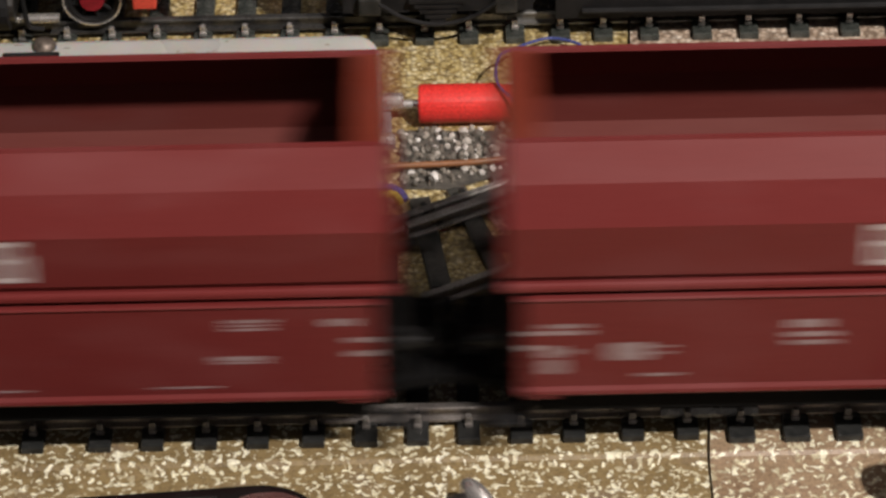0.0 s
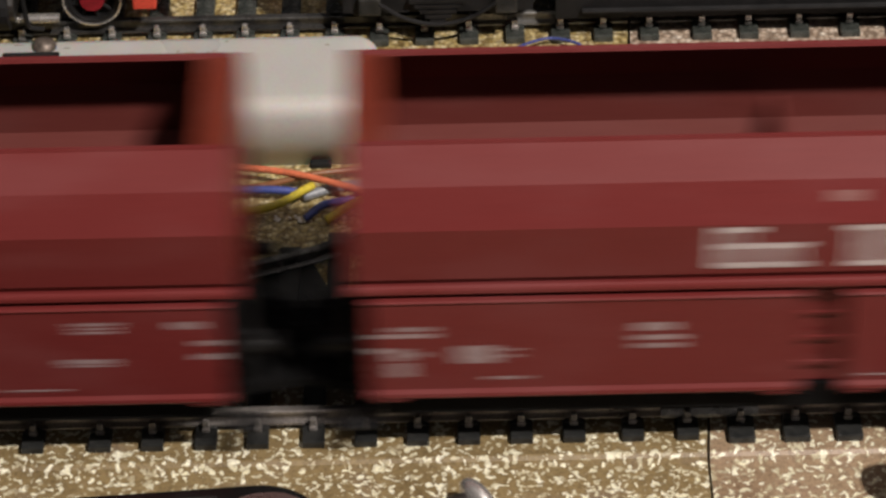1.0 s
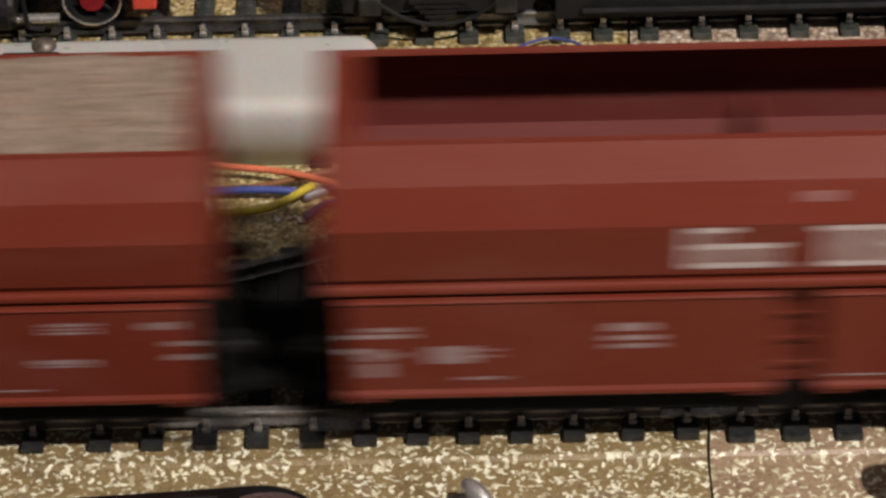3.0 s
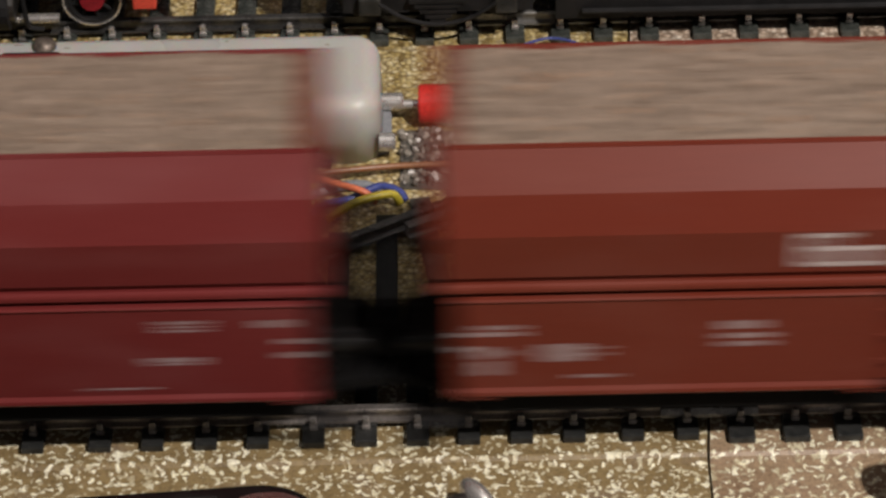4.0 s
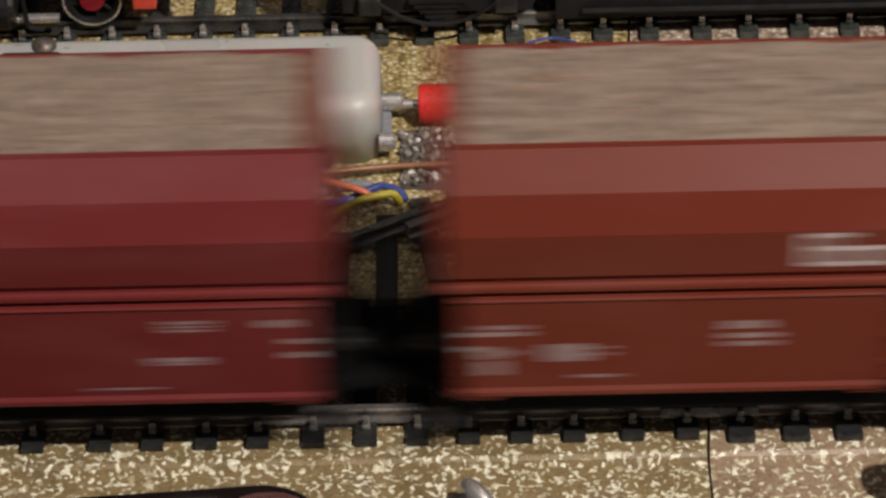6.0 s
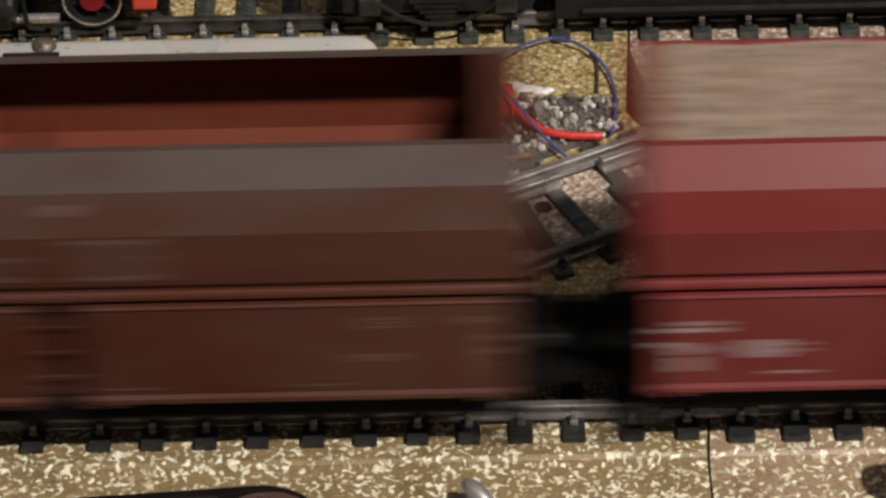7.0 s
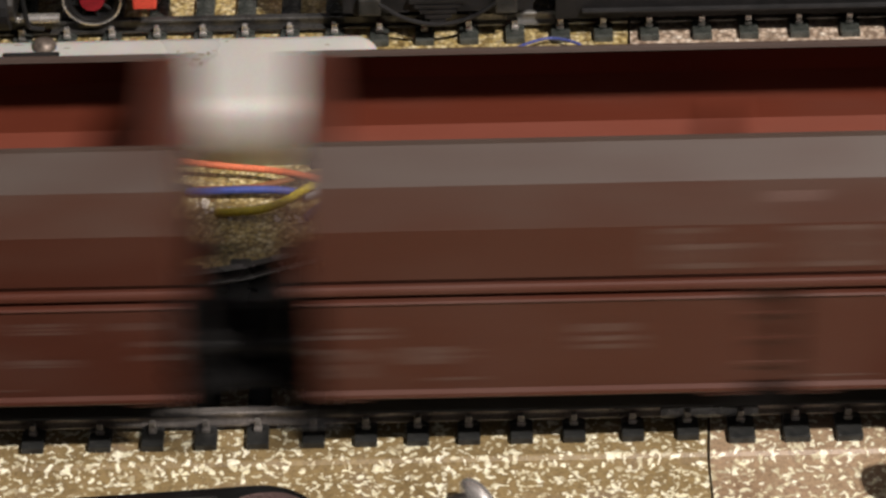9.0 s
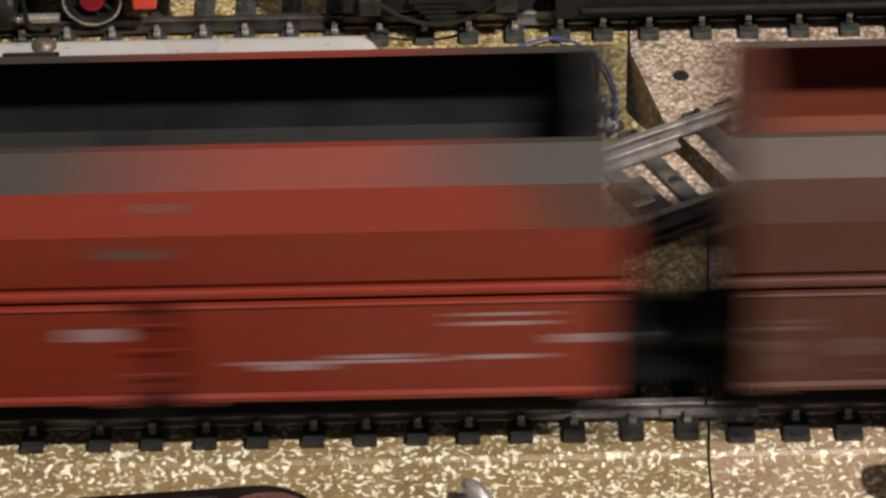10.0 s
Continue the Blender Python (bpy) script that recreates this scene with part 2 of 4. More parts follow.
def box(bm, x0, x1, y0, y1, z0, z1, bevel=0.0):
    g = bmesh.ops.create_cube(bm, size=1.0)["verts"]
    for v in g:
        v.co = Vector((x0 if v.co.x < 0 else x1, y0 if v.co.y < 0 else y1, z0 if v.co.z < 0 else z1))
    if bevel:
        edges = list({e for v in g for e in v.link_edges})
        bmesh.ops.bevel(bm, geom=edges, offset=bevel, segments=2, profile=0.5, affect="EDGES")
    return bm


def prism(bm, outline, x0, x1):
    """The outline, (y, z) points, drawn out along x."""
    a = [bm.verts.new((x0, y, z)) for y, z in outline]
    b = [bm.verts.new((x1, y, z)) for y, z in outline]
    n = len(outline)
    for i in range(n):
        bm.faces.new((a[i], a[(i + 1) % n], b[(i + 1) % n], b[i]))
    bm.faces.new(a)
    bm.faces.new(b)
    return bm


def rod(bm, p, q, r, n=12, r2=None):
    p, q = Vector(p), Vector(q)
    m = Matrix.Translation((p + q) / 2) @ (q - p).to_track_quat("Z", "Y").to_matrix().to_4x4()
    bmesh.ops.create_cone(bm, cap_ends=True, segments=n, radius1=r, radius2=r if r2 is None else r2, depth=(q - p).length, matrix=m)
    return bm


def turned(bm, outline, centre, axis="Y", n=28, ring_shape=False):
    """The outline, (radius, along) points, turned about an axis."""
    c = Vector(centre)
    rings = []
    for k in range(n):
        a = 2 * math.pi * k / n
        u, w = math.cos(a), math.sin(a)
        ring = []
        for r, h in outline:
            d = {"Y": (r * u, h, r * w), "X": (h, r * u, r * w), "Z": (r * u, r * w, h)}[axis]
            ring.append(bm.verts.new(c + Vector(d)))
        rings.append(ring)
    for k in range(n):
        a, b = rings[k], rings[(k + 1) % n]
        for i in range(-1 if ring_shape else 0, len(outline) - 1):
            bm.faces.new((a[i], a[i + 1], b[i + 1], b[i]))
    for i in (() if ring_shape else (0, -1)):
        if outline[i][0] > 1e-6:
            bm.faces.new([ring[i] for ring in rings])
    bmesh.ops.remove_doubles(bm, verts=bm.verts, dist=1e-5)
    return bm


def cable(bm, points, r, steps=10, n=8):
    """A round cable that glides through the points."""
    pts = [Vector(p) for p in points]
    path = []
    ext = [2 * pts[0] - pts[1], *pts, 2 * pts[-1] - pts[-2]]
    for i in range(1, len(ext) - 2):
        a, b, c, d = ext[i - 1:i + 3]
        for k in range(steps):
            t = k / steps
            path.append(0.5 * (2 * b + (c - a) * t + (2 * a - 5 * b + 4 * c - d) * t * t + (3 * b - a - 3 * c + d) * t ** 3))
    path.append(pts[-1])
    rings = []
    for i, p in enumerate(path):
        way = (path[min(i + 1, len(path) - 1)] - path[max(i - 1, 0)]).normalized()
        side = way.cross(Vector((0, 0, 1)))
        side = side.normalized() if side.length > 1e-4 else Vector((1, 0, 0))
        up = side.cross(way)
        rings.append([bm.verts.new(p + r * (math.cos(2 * math.pi * k / n) * side + math.sin(2 * math.pi * k / n) * up)) for k in range(n)])
    for a, b in zip(rings, rings[1:]):
        for k in range(n):
            bm.faces.new((a[k], a[(k + 1) % n], b[(k + 1) % n], b[k]))
    bm.faces.new(rings[0])
    bm.faces.new(rings[-1])
    return bm


def slab(bm, outline, z0, z1):
    """The outline, (x, y) points, drawn up from z0 to z1."""
    a = [bm.verts.new((x, y, z0)) for x, y in outline]
    b = [bm.verts.new((x, y, z1)) for x, y in outline]
    n = len(outline)
    for i in range(n):
        bm.faces.new((a[i], a[(i + 1) % n], b[(i + 1) % n], b[i]))
    bm.faces.new(a)
    bm.faces.new(b)
    return bm


# ---- the room, closed round the layout; out of view, toned to set the bounced fill ----
floor = tagged(part("floor", box(bmesh.new(), -2200, 2200, -2000, 2400, -60, -16), FLOOR), "dark brown floor under the layout boards", "floor", kind="structure")
for nm, b in (("wall_north", (-2200, 2200, 2400, 2500, -60, 1800)), ("wall_south", (-2200, 2200, -2100, -2000, -60, 1800)),
              ("wall_east", (2200, 2300, -2100, 2500, -60, 1800)), ("wall_west", (-2300, -2200, -2100, 2500, -60, 1800))):
    tagged(part(nm, box(bmesh.new(), *b), WALL), "plain dim grey room wall", "wall", kind="structure")
tagged(part("ceiling", box(bmesh.new(), -2300, 2300, -2100, 2500, 1800, 1880), CEILING), "plain cool white room ceiling", "ceiling", kind="structure")

# Two boards that meet in a narrow joint, which opens to a wedge behind the near track.
LEFT_EDGE = [(33.9, -15.2), (34.2, -12), (38.2, 42), (38.3, 43.9), (33.2, 54.2), (29.4, 59.2), (27.7, 62.6), (28.8, 78.2), (29.2, 84), (29.6, 140), (29.6, 900)]
RIGHT_EDGE = [(34.25, -15.2), (34.55, -12), (38.5, 42), (42.3, 43.5), (36.2, 54.7), (33.6, 58.2), (29.35, 78.4), (29.6, 84), (30.0, 140), (30.0, 900)]
LOW = -1.2  # the bare board in front lies lower than the underlay of the tracks
tagged(part("ground_left", slab(bmesh.new(), [(-1900, -700), (34.0, -700), (33.85, -24), *LEFT_EDGE, (-1900, 900)], -16, LOW), BOARD),
       "brown chip board with pale flakes, scuffed", "layout board", kind="structure")
tagged(part("ground_right", slab(bmesh.new(), [(1900, -700), (34.3, -700), (34.2, -24), *RIGHT_EDGE, (1900, 900)], -16, LOW - 0.02), PALE_BOARD),
       "pale pinkish-brown chip board with light flakes", "layout board", kind="structure")


def underlay(edge, far_x, name, mat, board, label):
    """A sheet under the tracks whose front edge is rounded down to the board."""
    ob = tagged(part(name, slab(bmesh.new(), [(far_x, 12.0), (edge[1][0] + 24 * 0.0737, 12.0), *edge[2:], (far_x, 900)], LOW, 0), mat), label, "track underlay", kind="structure")
    # bare chip board in front of it, under the near track
    front = tagged(part(name.replace("underlay", "track_board"), slab(bmesh.new(), [(far_x, -15.2), *edge[:2], (edge[1][0] + 24 * 0.0737, 12.0), (far_x, 12.0)], LOW, 0), board), "scuffed chip board step under the near track", "layout board", kind="structure")
    x0, x1 = sorted((far_x, edge[0][0]))
    part("edge", prism(bmesh.new(), [(-15.25, LOW), (-15.25, -0.02), (-15.6, -0.12), (-16.1, -0.5), (-16.5, LOW)], x0, x1), board, front)


underlay(LEFT_EDGE, -1900, "underlay_left", CORK, BOARD, "golden brown granular sheet under the tracks")
underlay(RIGHT_EDGE, 1900, "underlay_right", PINK_CORK, PALE_BOARD, "pinkish granular sheet under the tracks")


# ---- tracks ----
RAIL_H, SL_H = 3.2, 1.1
RAIL_SHAPE = [(-0.95, SL_H), (0.95, SL_H), (0.95, SL_H + 0.3), (0.25, SL_H + 0.55), (0.25, 2.5), (0.62, 2.7), (0.62, RAIL_H - 0.12), (0.5, RAIL_H), (-0.5, RAIL_H), (-0.62, RAIL_H - 0.12), (-0.62, 2.7), (-0.25, 2.5), (-0.25, SL_H + 0.55), (-0.95, SL_H + 0.3)]
GAUGE = 8.85


def rail(parent, y, x0, x1, mat, label=""):
    return part("rail", prism(bmesh.new(), [(y + a, z) for a, z in RAIL_SHAPE], x0, x1), mat, parent, label)


def sleeper_mesh(length, width, mat, parent, at):
    bm = box(bmesh.new(), -width / 2, width / 2, -length / 2, length / 2, 0, SL_H, 0.18)
    for y in (-GAUGE, GAUGE):
        box(bm, -width / 2 + 0.3, width / 2 - 0.3, y - 1.7, y + 1.7, SL_H - 0.1, SL_H + 0.22)
    return part("sleeper", bm, mat, parent, at=at)


def clip_mesh(parent, at, mat):
    bm = box(bmesh.new(), -0.55, 0.55, -0.75, 0.6, 0, 0.7, 0.15)
    box(bm, -0.42, 0.42, -0.55, 0.25, 0.5, 1.75, 0.14)
    return part("rail_clip", bm, mat, parent, at=at)


near_track = tagged(empty("railway_track"), "model railway track with black sleepers and dull nickel rails", "railway track", "tracks")
for s in (-1, 1):
    rail(near_track, s * GAUGE, -1850, 33.9, RAIL, "worn nickel rail")
    rail(near_track, s * GAUGE, 34.25, 1850, RAIL, "worn nickel rail")
    part("rail_joiner", prism(bmesh.new(), [(s * GAUGE + a, z) for a, z in [(-1.25, SL_H + 0.1), (1.25, SL_H + 0.1), (1.25, SL_H + 0.6), (0.75, 2.35), (-0.75, 2.35), (-1.25, SL_H + 0.6)]], 28.2, 41.0), TARNISH, near_track, "dull metal rail joiner")
NEAR_X = [-54.3, -45.5, -38.6, -31.6, -24.8, -17.5, -10.6, -3.8, 2.9, 9.8, 16.7, 24.4, 31.6]
RIGHT_X = [38.6, 45.8, 52.7]
left_x = [-54.3 - 6.95 * k for k in range(1, 40)] + NEAR_X
right_x = RIGHT_X + [52.7 + 6.95 * k for k in range(1, 40)]
one = sleeper_mesh(26.8, 2.95, SLEEPER, near_track, (left_x[0], 0, 0))
for x in left_x[1:]:
    again(one, (x, 0, 0))
two = sleeper_mesh(28.4, 3.5, SLEEPER, near_track, (right_x[0], 0, 0))
for x in right_x[1:]:
    again(two, (x, 0, 0))
rest = bmesh.new()
for k in range(-266, 267):
    x = k * 6.95
    if not left_x[38] - 3 > x > -1845 and not right_x[-1] + 5 < x < 1845:
        continue
    box(rest, x - 1.5, x + 1.5, -13.4, 13.4, 0, SL_H)
tagged(part("sleeper_row", rest, SLEEPER, near_track), kind="stuff")
clip = clip_mesh(near_track, (left_x[0], -10.4, SL_H), ZINC)
for x in left_x[1:] + right_x:
    again(clip, (x, -10.4, SL_H))
for x in left_x + right_x:
    again(clip, (x, 10.4, SL_H), 180)

FAR_Y = 94.8
far_track = tagged(empty("railway_track", (0, FAR_Y, 0)), "model railway track with dusty sleepers behind the wagons", "railway track", "tracks")
for s in (-1, 1):
    # darker rail on both sides of one lighter length
    rail(far_track, s * GAUGE, -700, 4.6, DARK_RAIL, "darker rail")
    rail(far_track, s * GAUGE, 4.8, 29.3, TARNISH, "lighter rail")
    rail(far_track, s * GAUGE, 29.7, 700, DARK_RAIL, "darker rail")
far_x = [-43.4 - 6.93 * k for k in range(1, 40)] + [-43.4, -36.3, -29.8, -22.9, -16.0, -9.1, -2.1, 4.7, 11.8, 18.8, 25.4, 32.5, 40.6, 47.8, 55.6, 63.4] + [63.4 + 7.2 * k for k in range(1, 40)]
WORN_SLEEPER = grained("worn_glossy_sleeper", (0.022, 0.026, 0.023), (0.075, 0.080, 0.072), 500, 0.24, bump=0.4, fine=1200)
far_one = sleeper_mesh(26.8, 2.95, WORN_SLEEPER, far_track, (far_x[0], 0, 0))
far_clip = clip_mesh(far_track, (far_x[0], -10.4, SL_H), STEEL)
for x in far_x[1:]:
    again(far_one, (x, 0, 0))
    again(far_clip, (x, -10.4, SL_H))
# a run of track that crosses from the near track to the far one
ANG = 28.2
CROSS_RAIL = grained("scuffed_nickel_rail", (0.24, 0.22, 0.205), (0.44, 0.41, 0.385), 200, 0.34, 0.5)
cross = tagged(empty("crossing_track", (28.0, 41.4, 0)), "grey dusty model track crossing between the two lines", "railway track", "tracks")
cross.rotation_euler[2] = radians(ANG)
part("rail", prism(bmesh.new(), [(GAUGE + a, z) for a, z in RAIL_SHAPE], -32, 92), CROSS_RAIL, cross, "worn nickel rail")
part("rail", prism(bmesh.new(), [(-GAUGE + a, z) for a, z in RAIL_SHAPE], -40, 90), CROSS_RAIL, cross, "worn nickel rail")
# check rails beside the running rails, with flared ends
for x0, x1, y, hi in ((-34, -9, GAUGE - 2.2, 0.0), (-2.0, 11.0, GAUGE - 2.3, 0.0), (19.5, 34, GAUGE - 3.1, 0.1), (-9.0, 16.0, -GAUGE - 2.4, -0.3)):
    bm = prism(bmesh.new(), [(y + a * 1.15, z + (hi if z > 2 else 0)) for a, z in RAIL_SHAPE], x0, x1)
    # the nearest one is coloured dark, standing in for shade below the running rail
    part("check_rail", bm, CROSS_RAIL if y > 0 else SLEEPER, cross, "short scuffed check rail")
BED = [(-21.5, -6.8), (-17.0, -8.2), (9.9, -7.6), (10.5, 3.0), (9.7, 11.2), (4.0, 12.6), (-6.0, 11.8), (-15.0, 12.4), (-21.0, 10.6)]
part("ballast_bed", slab(bmesh.new(), BED, 0.0, 0.22), PINK_CORK, cross, "pale pinkish granular bed")


def turned_sleeper(top, foot, width):
    """A sleeper between two points of the crossing's plan, with a raised chair under each rail."""
    a, b = Vector((*top, 0)), Vector((*foot, 0))
    long = (a - b).length
    bm = box(bmesh.new(), -width / 2, width / 2, 0, long, 0, SL_H, 0.18)
    for y in (long * 0.16, long * 0.84):
        box(bm, -width / 2 + 0.25, width / 2 - 0.25, y - 1.6, y + 1.6, SL_H - 0.1, SL_H + 0.22)
    way = a - b
    m = Matrix.Translation(b) @ Matrix.Rotation(math.atan2(-way.x, way.y), 4, "Z")
    bmesh.ops.transform(bm, matrix=m, verts=bm.verts)
    return part("sleeper", bm, OLD_SLEEPER, cross)


# the sleepers fan out from the near track to lie square to the crossing
FAN = [((-27.9, 14.0), (-36.2, -8.2), 3.0), ((-22.2, 13.6), (-27.4, -11.6), 2.9), ((-15.2, 13.4), (-18.9, -12.0), 2.7), ((-10.2, 13.4), (-10.8, -12.3), 2.5), ((-0.1, 13.4), (-1.7, -12.3), 2.8), ((6.2, 13.2), (5.8, -12.3), 2.7)]
FAN += [((x, 12.9), (x + 0.3, -12.3), 2.7) for x in [17.0 + 5.7 * k for k in range(13)]]
cc = None
for top, foot, width in FAN:
    turned_sleeper(top, foot, width)
    for y, r in ((GAUGE + 1.6, 180), (-GAUGE - 1.6, 0)):
        x = foot[0] + (top[0] - foot[0]) * (y - foot[1]) / (top[1] - foot[1])
        cc = again(cc, (x, y, SL_H), r) if cc else clip_mesh(cross, (x, y, SL_H), SLEEPER)
part("sleeper_plate", box(bmesh.new(), -3.4, 2.4, -6.0, 2.6, 0.4, 1.25, 0.25), OLD_SLEEPER, cross)
for x, y in ((-1.4, -4.2), (22.9, -2.9)):
    part("contact_tab", box(bmesh.new(), x - 1.7, x + 1.7, y - 0.7, y + 0.7, 1.3, 2.1, 0.15), STEEL, cross, "bright metal contact tab")
part("contact_post", rod(bmesh.new(), (22.9, -0.4, 1.2), (22.9, -0.4, 3.8), 0.7, 12), BLACK, cross)
bm = turned(bmesh.new(), [(1.2, 0.0), (2.1, 0.0), (2.1, 0.35), (1.2, 0.35)], (22.4, 0.2, 1.25), "Z", 24, True)
part("contact_ring", bm, TARNISH, cross, "scuffed metal ring round the post")
part("contact_lug", turned(bmesh.new(), [(0.55, 0), (1.15, 0), (1.15, 0.5), (0.55, 0.5)], (25.6, 6.4, 1.3), "Z", 18, True), STEEL, cross, "bright metal lug")
for x, y, r in ((6.0, -1.0, 1.15), (-0.8, -0.6, 1.0), (-10.6, -2.6, 1.2), (17.2, 0.8, 0.9)):
    part("sleeper_dimple", turned(bmesh.new(), [(0, 0.2), (r * 0.7, 0.2), (r, 0.0), (0, -0.1)], (x, y, SL_H), "Z", 16), SLEEPER, cross)
# the branch curves away from the near track on long sleepers joined by a dark web
BRANCH = [(-95.0, 13.4), (-70.0, 14.6), (-52.0, 17.2), (-37.95, 20.43), (-27.84, 22.41), (-17.7, 26.23), (-10.61, 30.36), (-4.35, 34.1)]


def bent_rail(parent, points, mat, label=""):
    """A rail along a line of points in plan."""
    bm = bmesh.new()
    rings = []
    for k, (x, y) in enumerate(points):
        (ax, ay), (bx, by) = points[max(k - 1, 0)], points[min(k + 1, len(points) - 1)]
        side = Vector((ay - by, bx - ax)).normalized()
        rings.append([bm.verts.new((x + side.x * a, y + side.y * a, z)) for a, z in RAIL_SHAPE])
    n = len(RAIL_SHAPE)
    for p, q in zip(rings, rings[1:]):
        for k in range(n):
            bm.faces.new((p[k], p[(k + 1) % n], q[(k + 1) % n], q[k]))
    bm.faces.new(rings[0][::-1])
    bm.faces.new(rings[-1])
    bmesh.ops.recalc_face_normals(bm, faces=bm.faces)
    return part("rail", bm, mat, parent, label)


bent_rail(near_track, BRANCH, TARNISH, "worn nickel rail")
for x in (-69.9, -62.9, -56.0, -49.0, -42.1, -35.3, -28.4, -21.5, -14.7, -7.9):
    top = float(np.interp(x, [p[0] for p in BRANCH], [p[1] for p in BRANCH])) + 4.6
    part("sleeper", box(bmesh.new(), x - 1.5, x + 1.5, 13.6, top, 0, SL_H, 0.18), SLEEPER, near_track)
# the web's dark sheet also stands in for wagon shade between the sleepers
part("sleeper_web_shade", slab(bmesh.new(), [(-66, 13.6), (-16, 13.6), (-16, 20.0), (-19, 28.0), (-28, 25.6), (-40, 22.6), (-66, 18.6)], 0.0, 0.7), SLEEPER, near_track, "dark web between the sleepers, with shade put into its colour")

# dark ballast mat with loose grey stones
MAT = grained("dark_ballast_mat", (0.045, 0.040, 0.034), (0.13, 0.115, 0.095), 500, 0.8, bump=0.5)


def stone_material():
    m, tree, b = material("loose_ballast", 0.6)
    g = tree.nodes.new("ShaderNodeNewGeometry")
    col = ramp(tree, g.outputs["Random Per Island"], [(0.0, (0.05, 0.046, 0.04)), (0.4, (0.15, 0.13, 0.105)), (0.75, (0.33, 0.295, 0.25)), (0.93, (0.55, 0.51, 0.47)), (1.0, (0.85, 0.82, 0.79))])
    tree.links.new(col, b.inputs["Base Color"])
    n = node(tree, "ShaderNodeTexNoise", Scale=2500, Detail=3)
    tree.links.new(coords(tree), n.inputs["Vector"])
    bumped(tree, b, n.outputs[0], 0.4, 0.0002)
    return m


mat_outline = [(-6, 58.5), (8, 58.0), (9.5, 66.2), (26.5, 66.4), (25.5, 56.6), (18, 52.5), (8, 46.5), (1, 43.5), (-6, 44)]
tagged(part("ballast_mat", slab(bmesh.new(), mat_outline, 0.0, 0.25), MAT), "dark grey strip of ballast mat on the board", "ballast mat")
rng = random.Random(5)
bm = bmesh.new()
count = 0
while count < 520:
    x, y = rng.uniform(-6, 27), rng.uniform(44, 66.5)
    inside = (y > 44 + max(0, x - 0) * 0.5 and y < 58 and x < 11) or (x > 9 and y > 47.5 + x * 0.35 and y < 66.2)
    if not inside:
        continue
    r = rng.choice((0.35, 0.45, 0.6, 0.8)) * rng.uniform(0.8, 1.2)
    if rng.random() < 0.03:
        r *= 1.7
    m = Matrix.Translation((x, y, 0.25 + r * 0.45)) @ Euler((rng.random() * 6, rng.random() * 6, rng.random() * 6)).to_matrix().to_4x4() @ Matrix.Diagonal((1, rng.uniform(0.6, 1), rng.uniform(0.5, 0.9), 1))
    bmesh.ops.create_icosphere(bm, subdivisions=1, radius=r, matrix=m)
    count += 1
tagged(part("gravel", bm, stone_material()), "loose grey and white gravel on the dark mat", "gravel", kind="stuff")

# white housing with rounded corners, beside the crossing
housing = tagged(empty("switch_housing", (-52, 60, 0)), "white plastic housing with rounded corners and a slotted screw", "switch motor")


def rounded_plan(x0, x1, y0, y1, r, n=8):
    pts = []
    for cx, cy, a0 in ((x1 - r, y1 - r, 0), (x0 + r, y1 - r, 90), (x0 + r, y0 + r, 180), (x1 - r, y0 + r, 270)):
        pts += [(cx + r * math.cos(radians(a0 + 90 * k / n)), cy + r * math.sin(radians(a0 + 90 * k / n))) for k in range(n + 1)]
    return pts


def domed(x0, x1, y0, y1, r, high, crown, taper=0.0, n=12, steps=9):
    """A block with rounded corners whose walls lean in by taper and roll over into the top with radius crown."""
    bm = bmesh.new()
    levels = [(0.0, 0.0)] + [(taper + crown * (1 - math.cos(a)), high - crown + crown * math.sin(a)) for a in [math.pi / 2 * k / steps for k in range(steps + 1)]]
    rings = [[bm.verts.new((x, y, z)) for x, y in rounded_plan(x0 + d, x1 - d, y0 + d, y1 - d, max(r - d, 0.4), n)] for d, z in levels]
    count = len(rings[0])
    for lower, upper in zip(rings, rings[1:]):
        for k in range(count):
            bm.faces.new((lower[k], lower[(k + 1) % count], upper[(k + 1) % count], upper[k])).smooth = True
    bm.faces.new(rings[-1])
    bm.faces.new(rings[0][::-1])
    return bm


bm = domed(-50, 43.6, -9.4, 11.3, 4.4, 10.4, 2.8, 0.4)
part("shell", bm, WHITE, housing)
part("foot_flange", slab(bmesh.new(), rounded_plan(30, 44.8, -7.4, 2.0, 2.0, 6), 0, 2.2), W_GREY, housing, "greyish clear foot")
part("cable_entry", box(bmesh.new(), 32.9, 36.0, -10.5, -9.2, 0.0, 0.9, 0.2), SOOT, housing, "dark cable opening")
bm = turned(bmesh.new(), [(0.0, 1.5), (1.0, 1.35), (1.6, 0.9), (1.85, 0.3), (1.85, 0.0)], (-6.6, 7.6, 10.3), "Z", 20)
part("screw", bm, grained("dull_brown_screw", (0.10, 0.08, 0.065), (0.22, 0.18, 0.15), 900, 0.45, 0.5), housing, "steel screw", smooth=True)
part("slot_plate", box(bmesh.new(), -12.5, -4.2, 5.1, 5.7, 10.3, 10.75), BLACK, housing)
for y, z, ln in ((1.6, 3.4, 3.6), (-8.2, 3.0, 2.4)):
    part("socket", turned(bmesh.new(), [(0, 0), (1.35, 0), (1.35, ln - 0.4), (1.1, ln), (0, ln)], (43.0, y, z), "X", 16), STEEL, housing, "bright metal socket")
scuff = grained("housing_scuff", (0.20, 0.18, 0.13), (0.34, 0.31, 0.25), 800, 0.7)
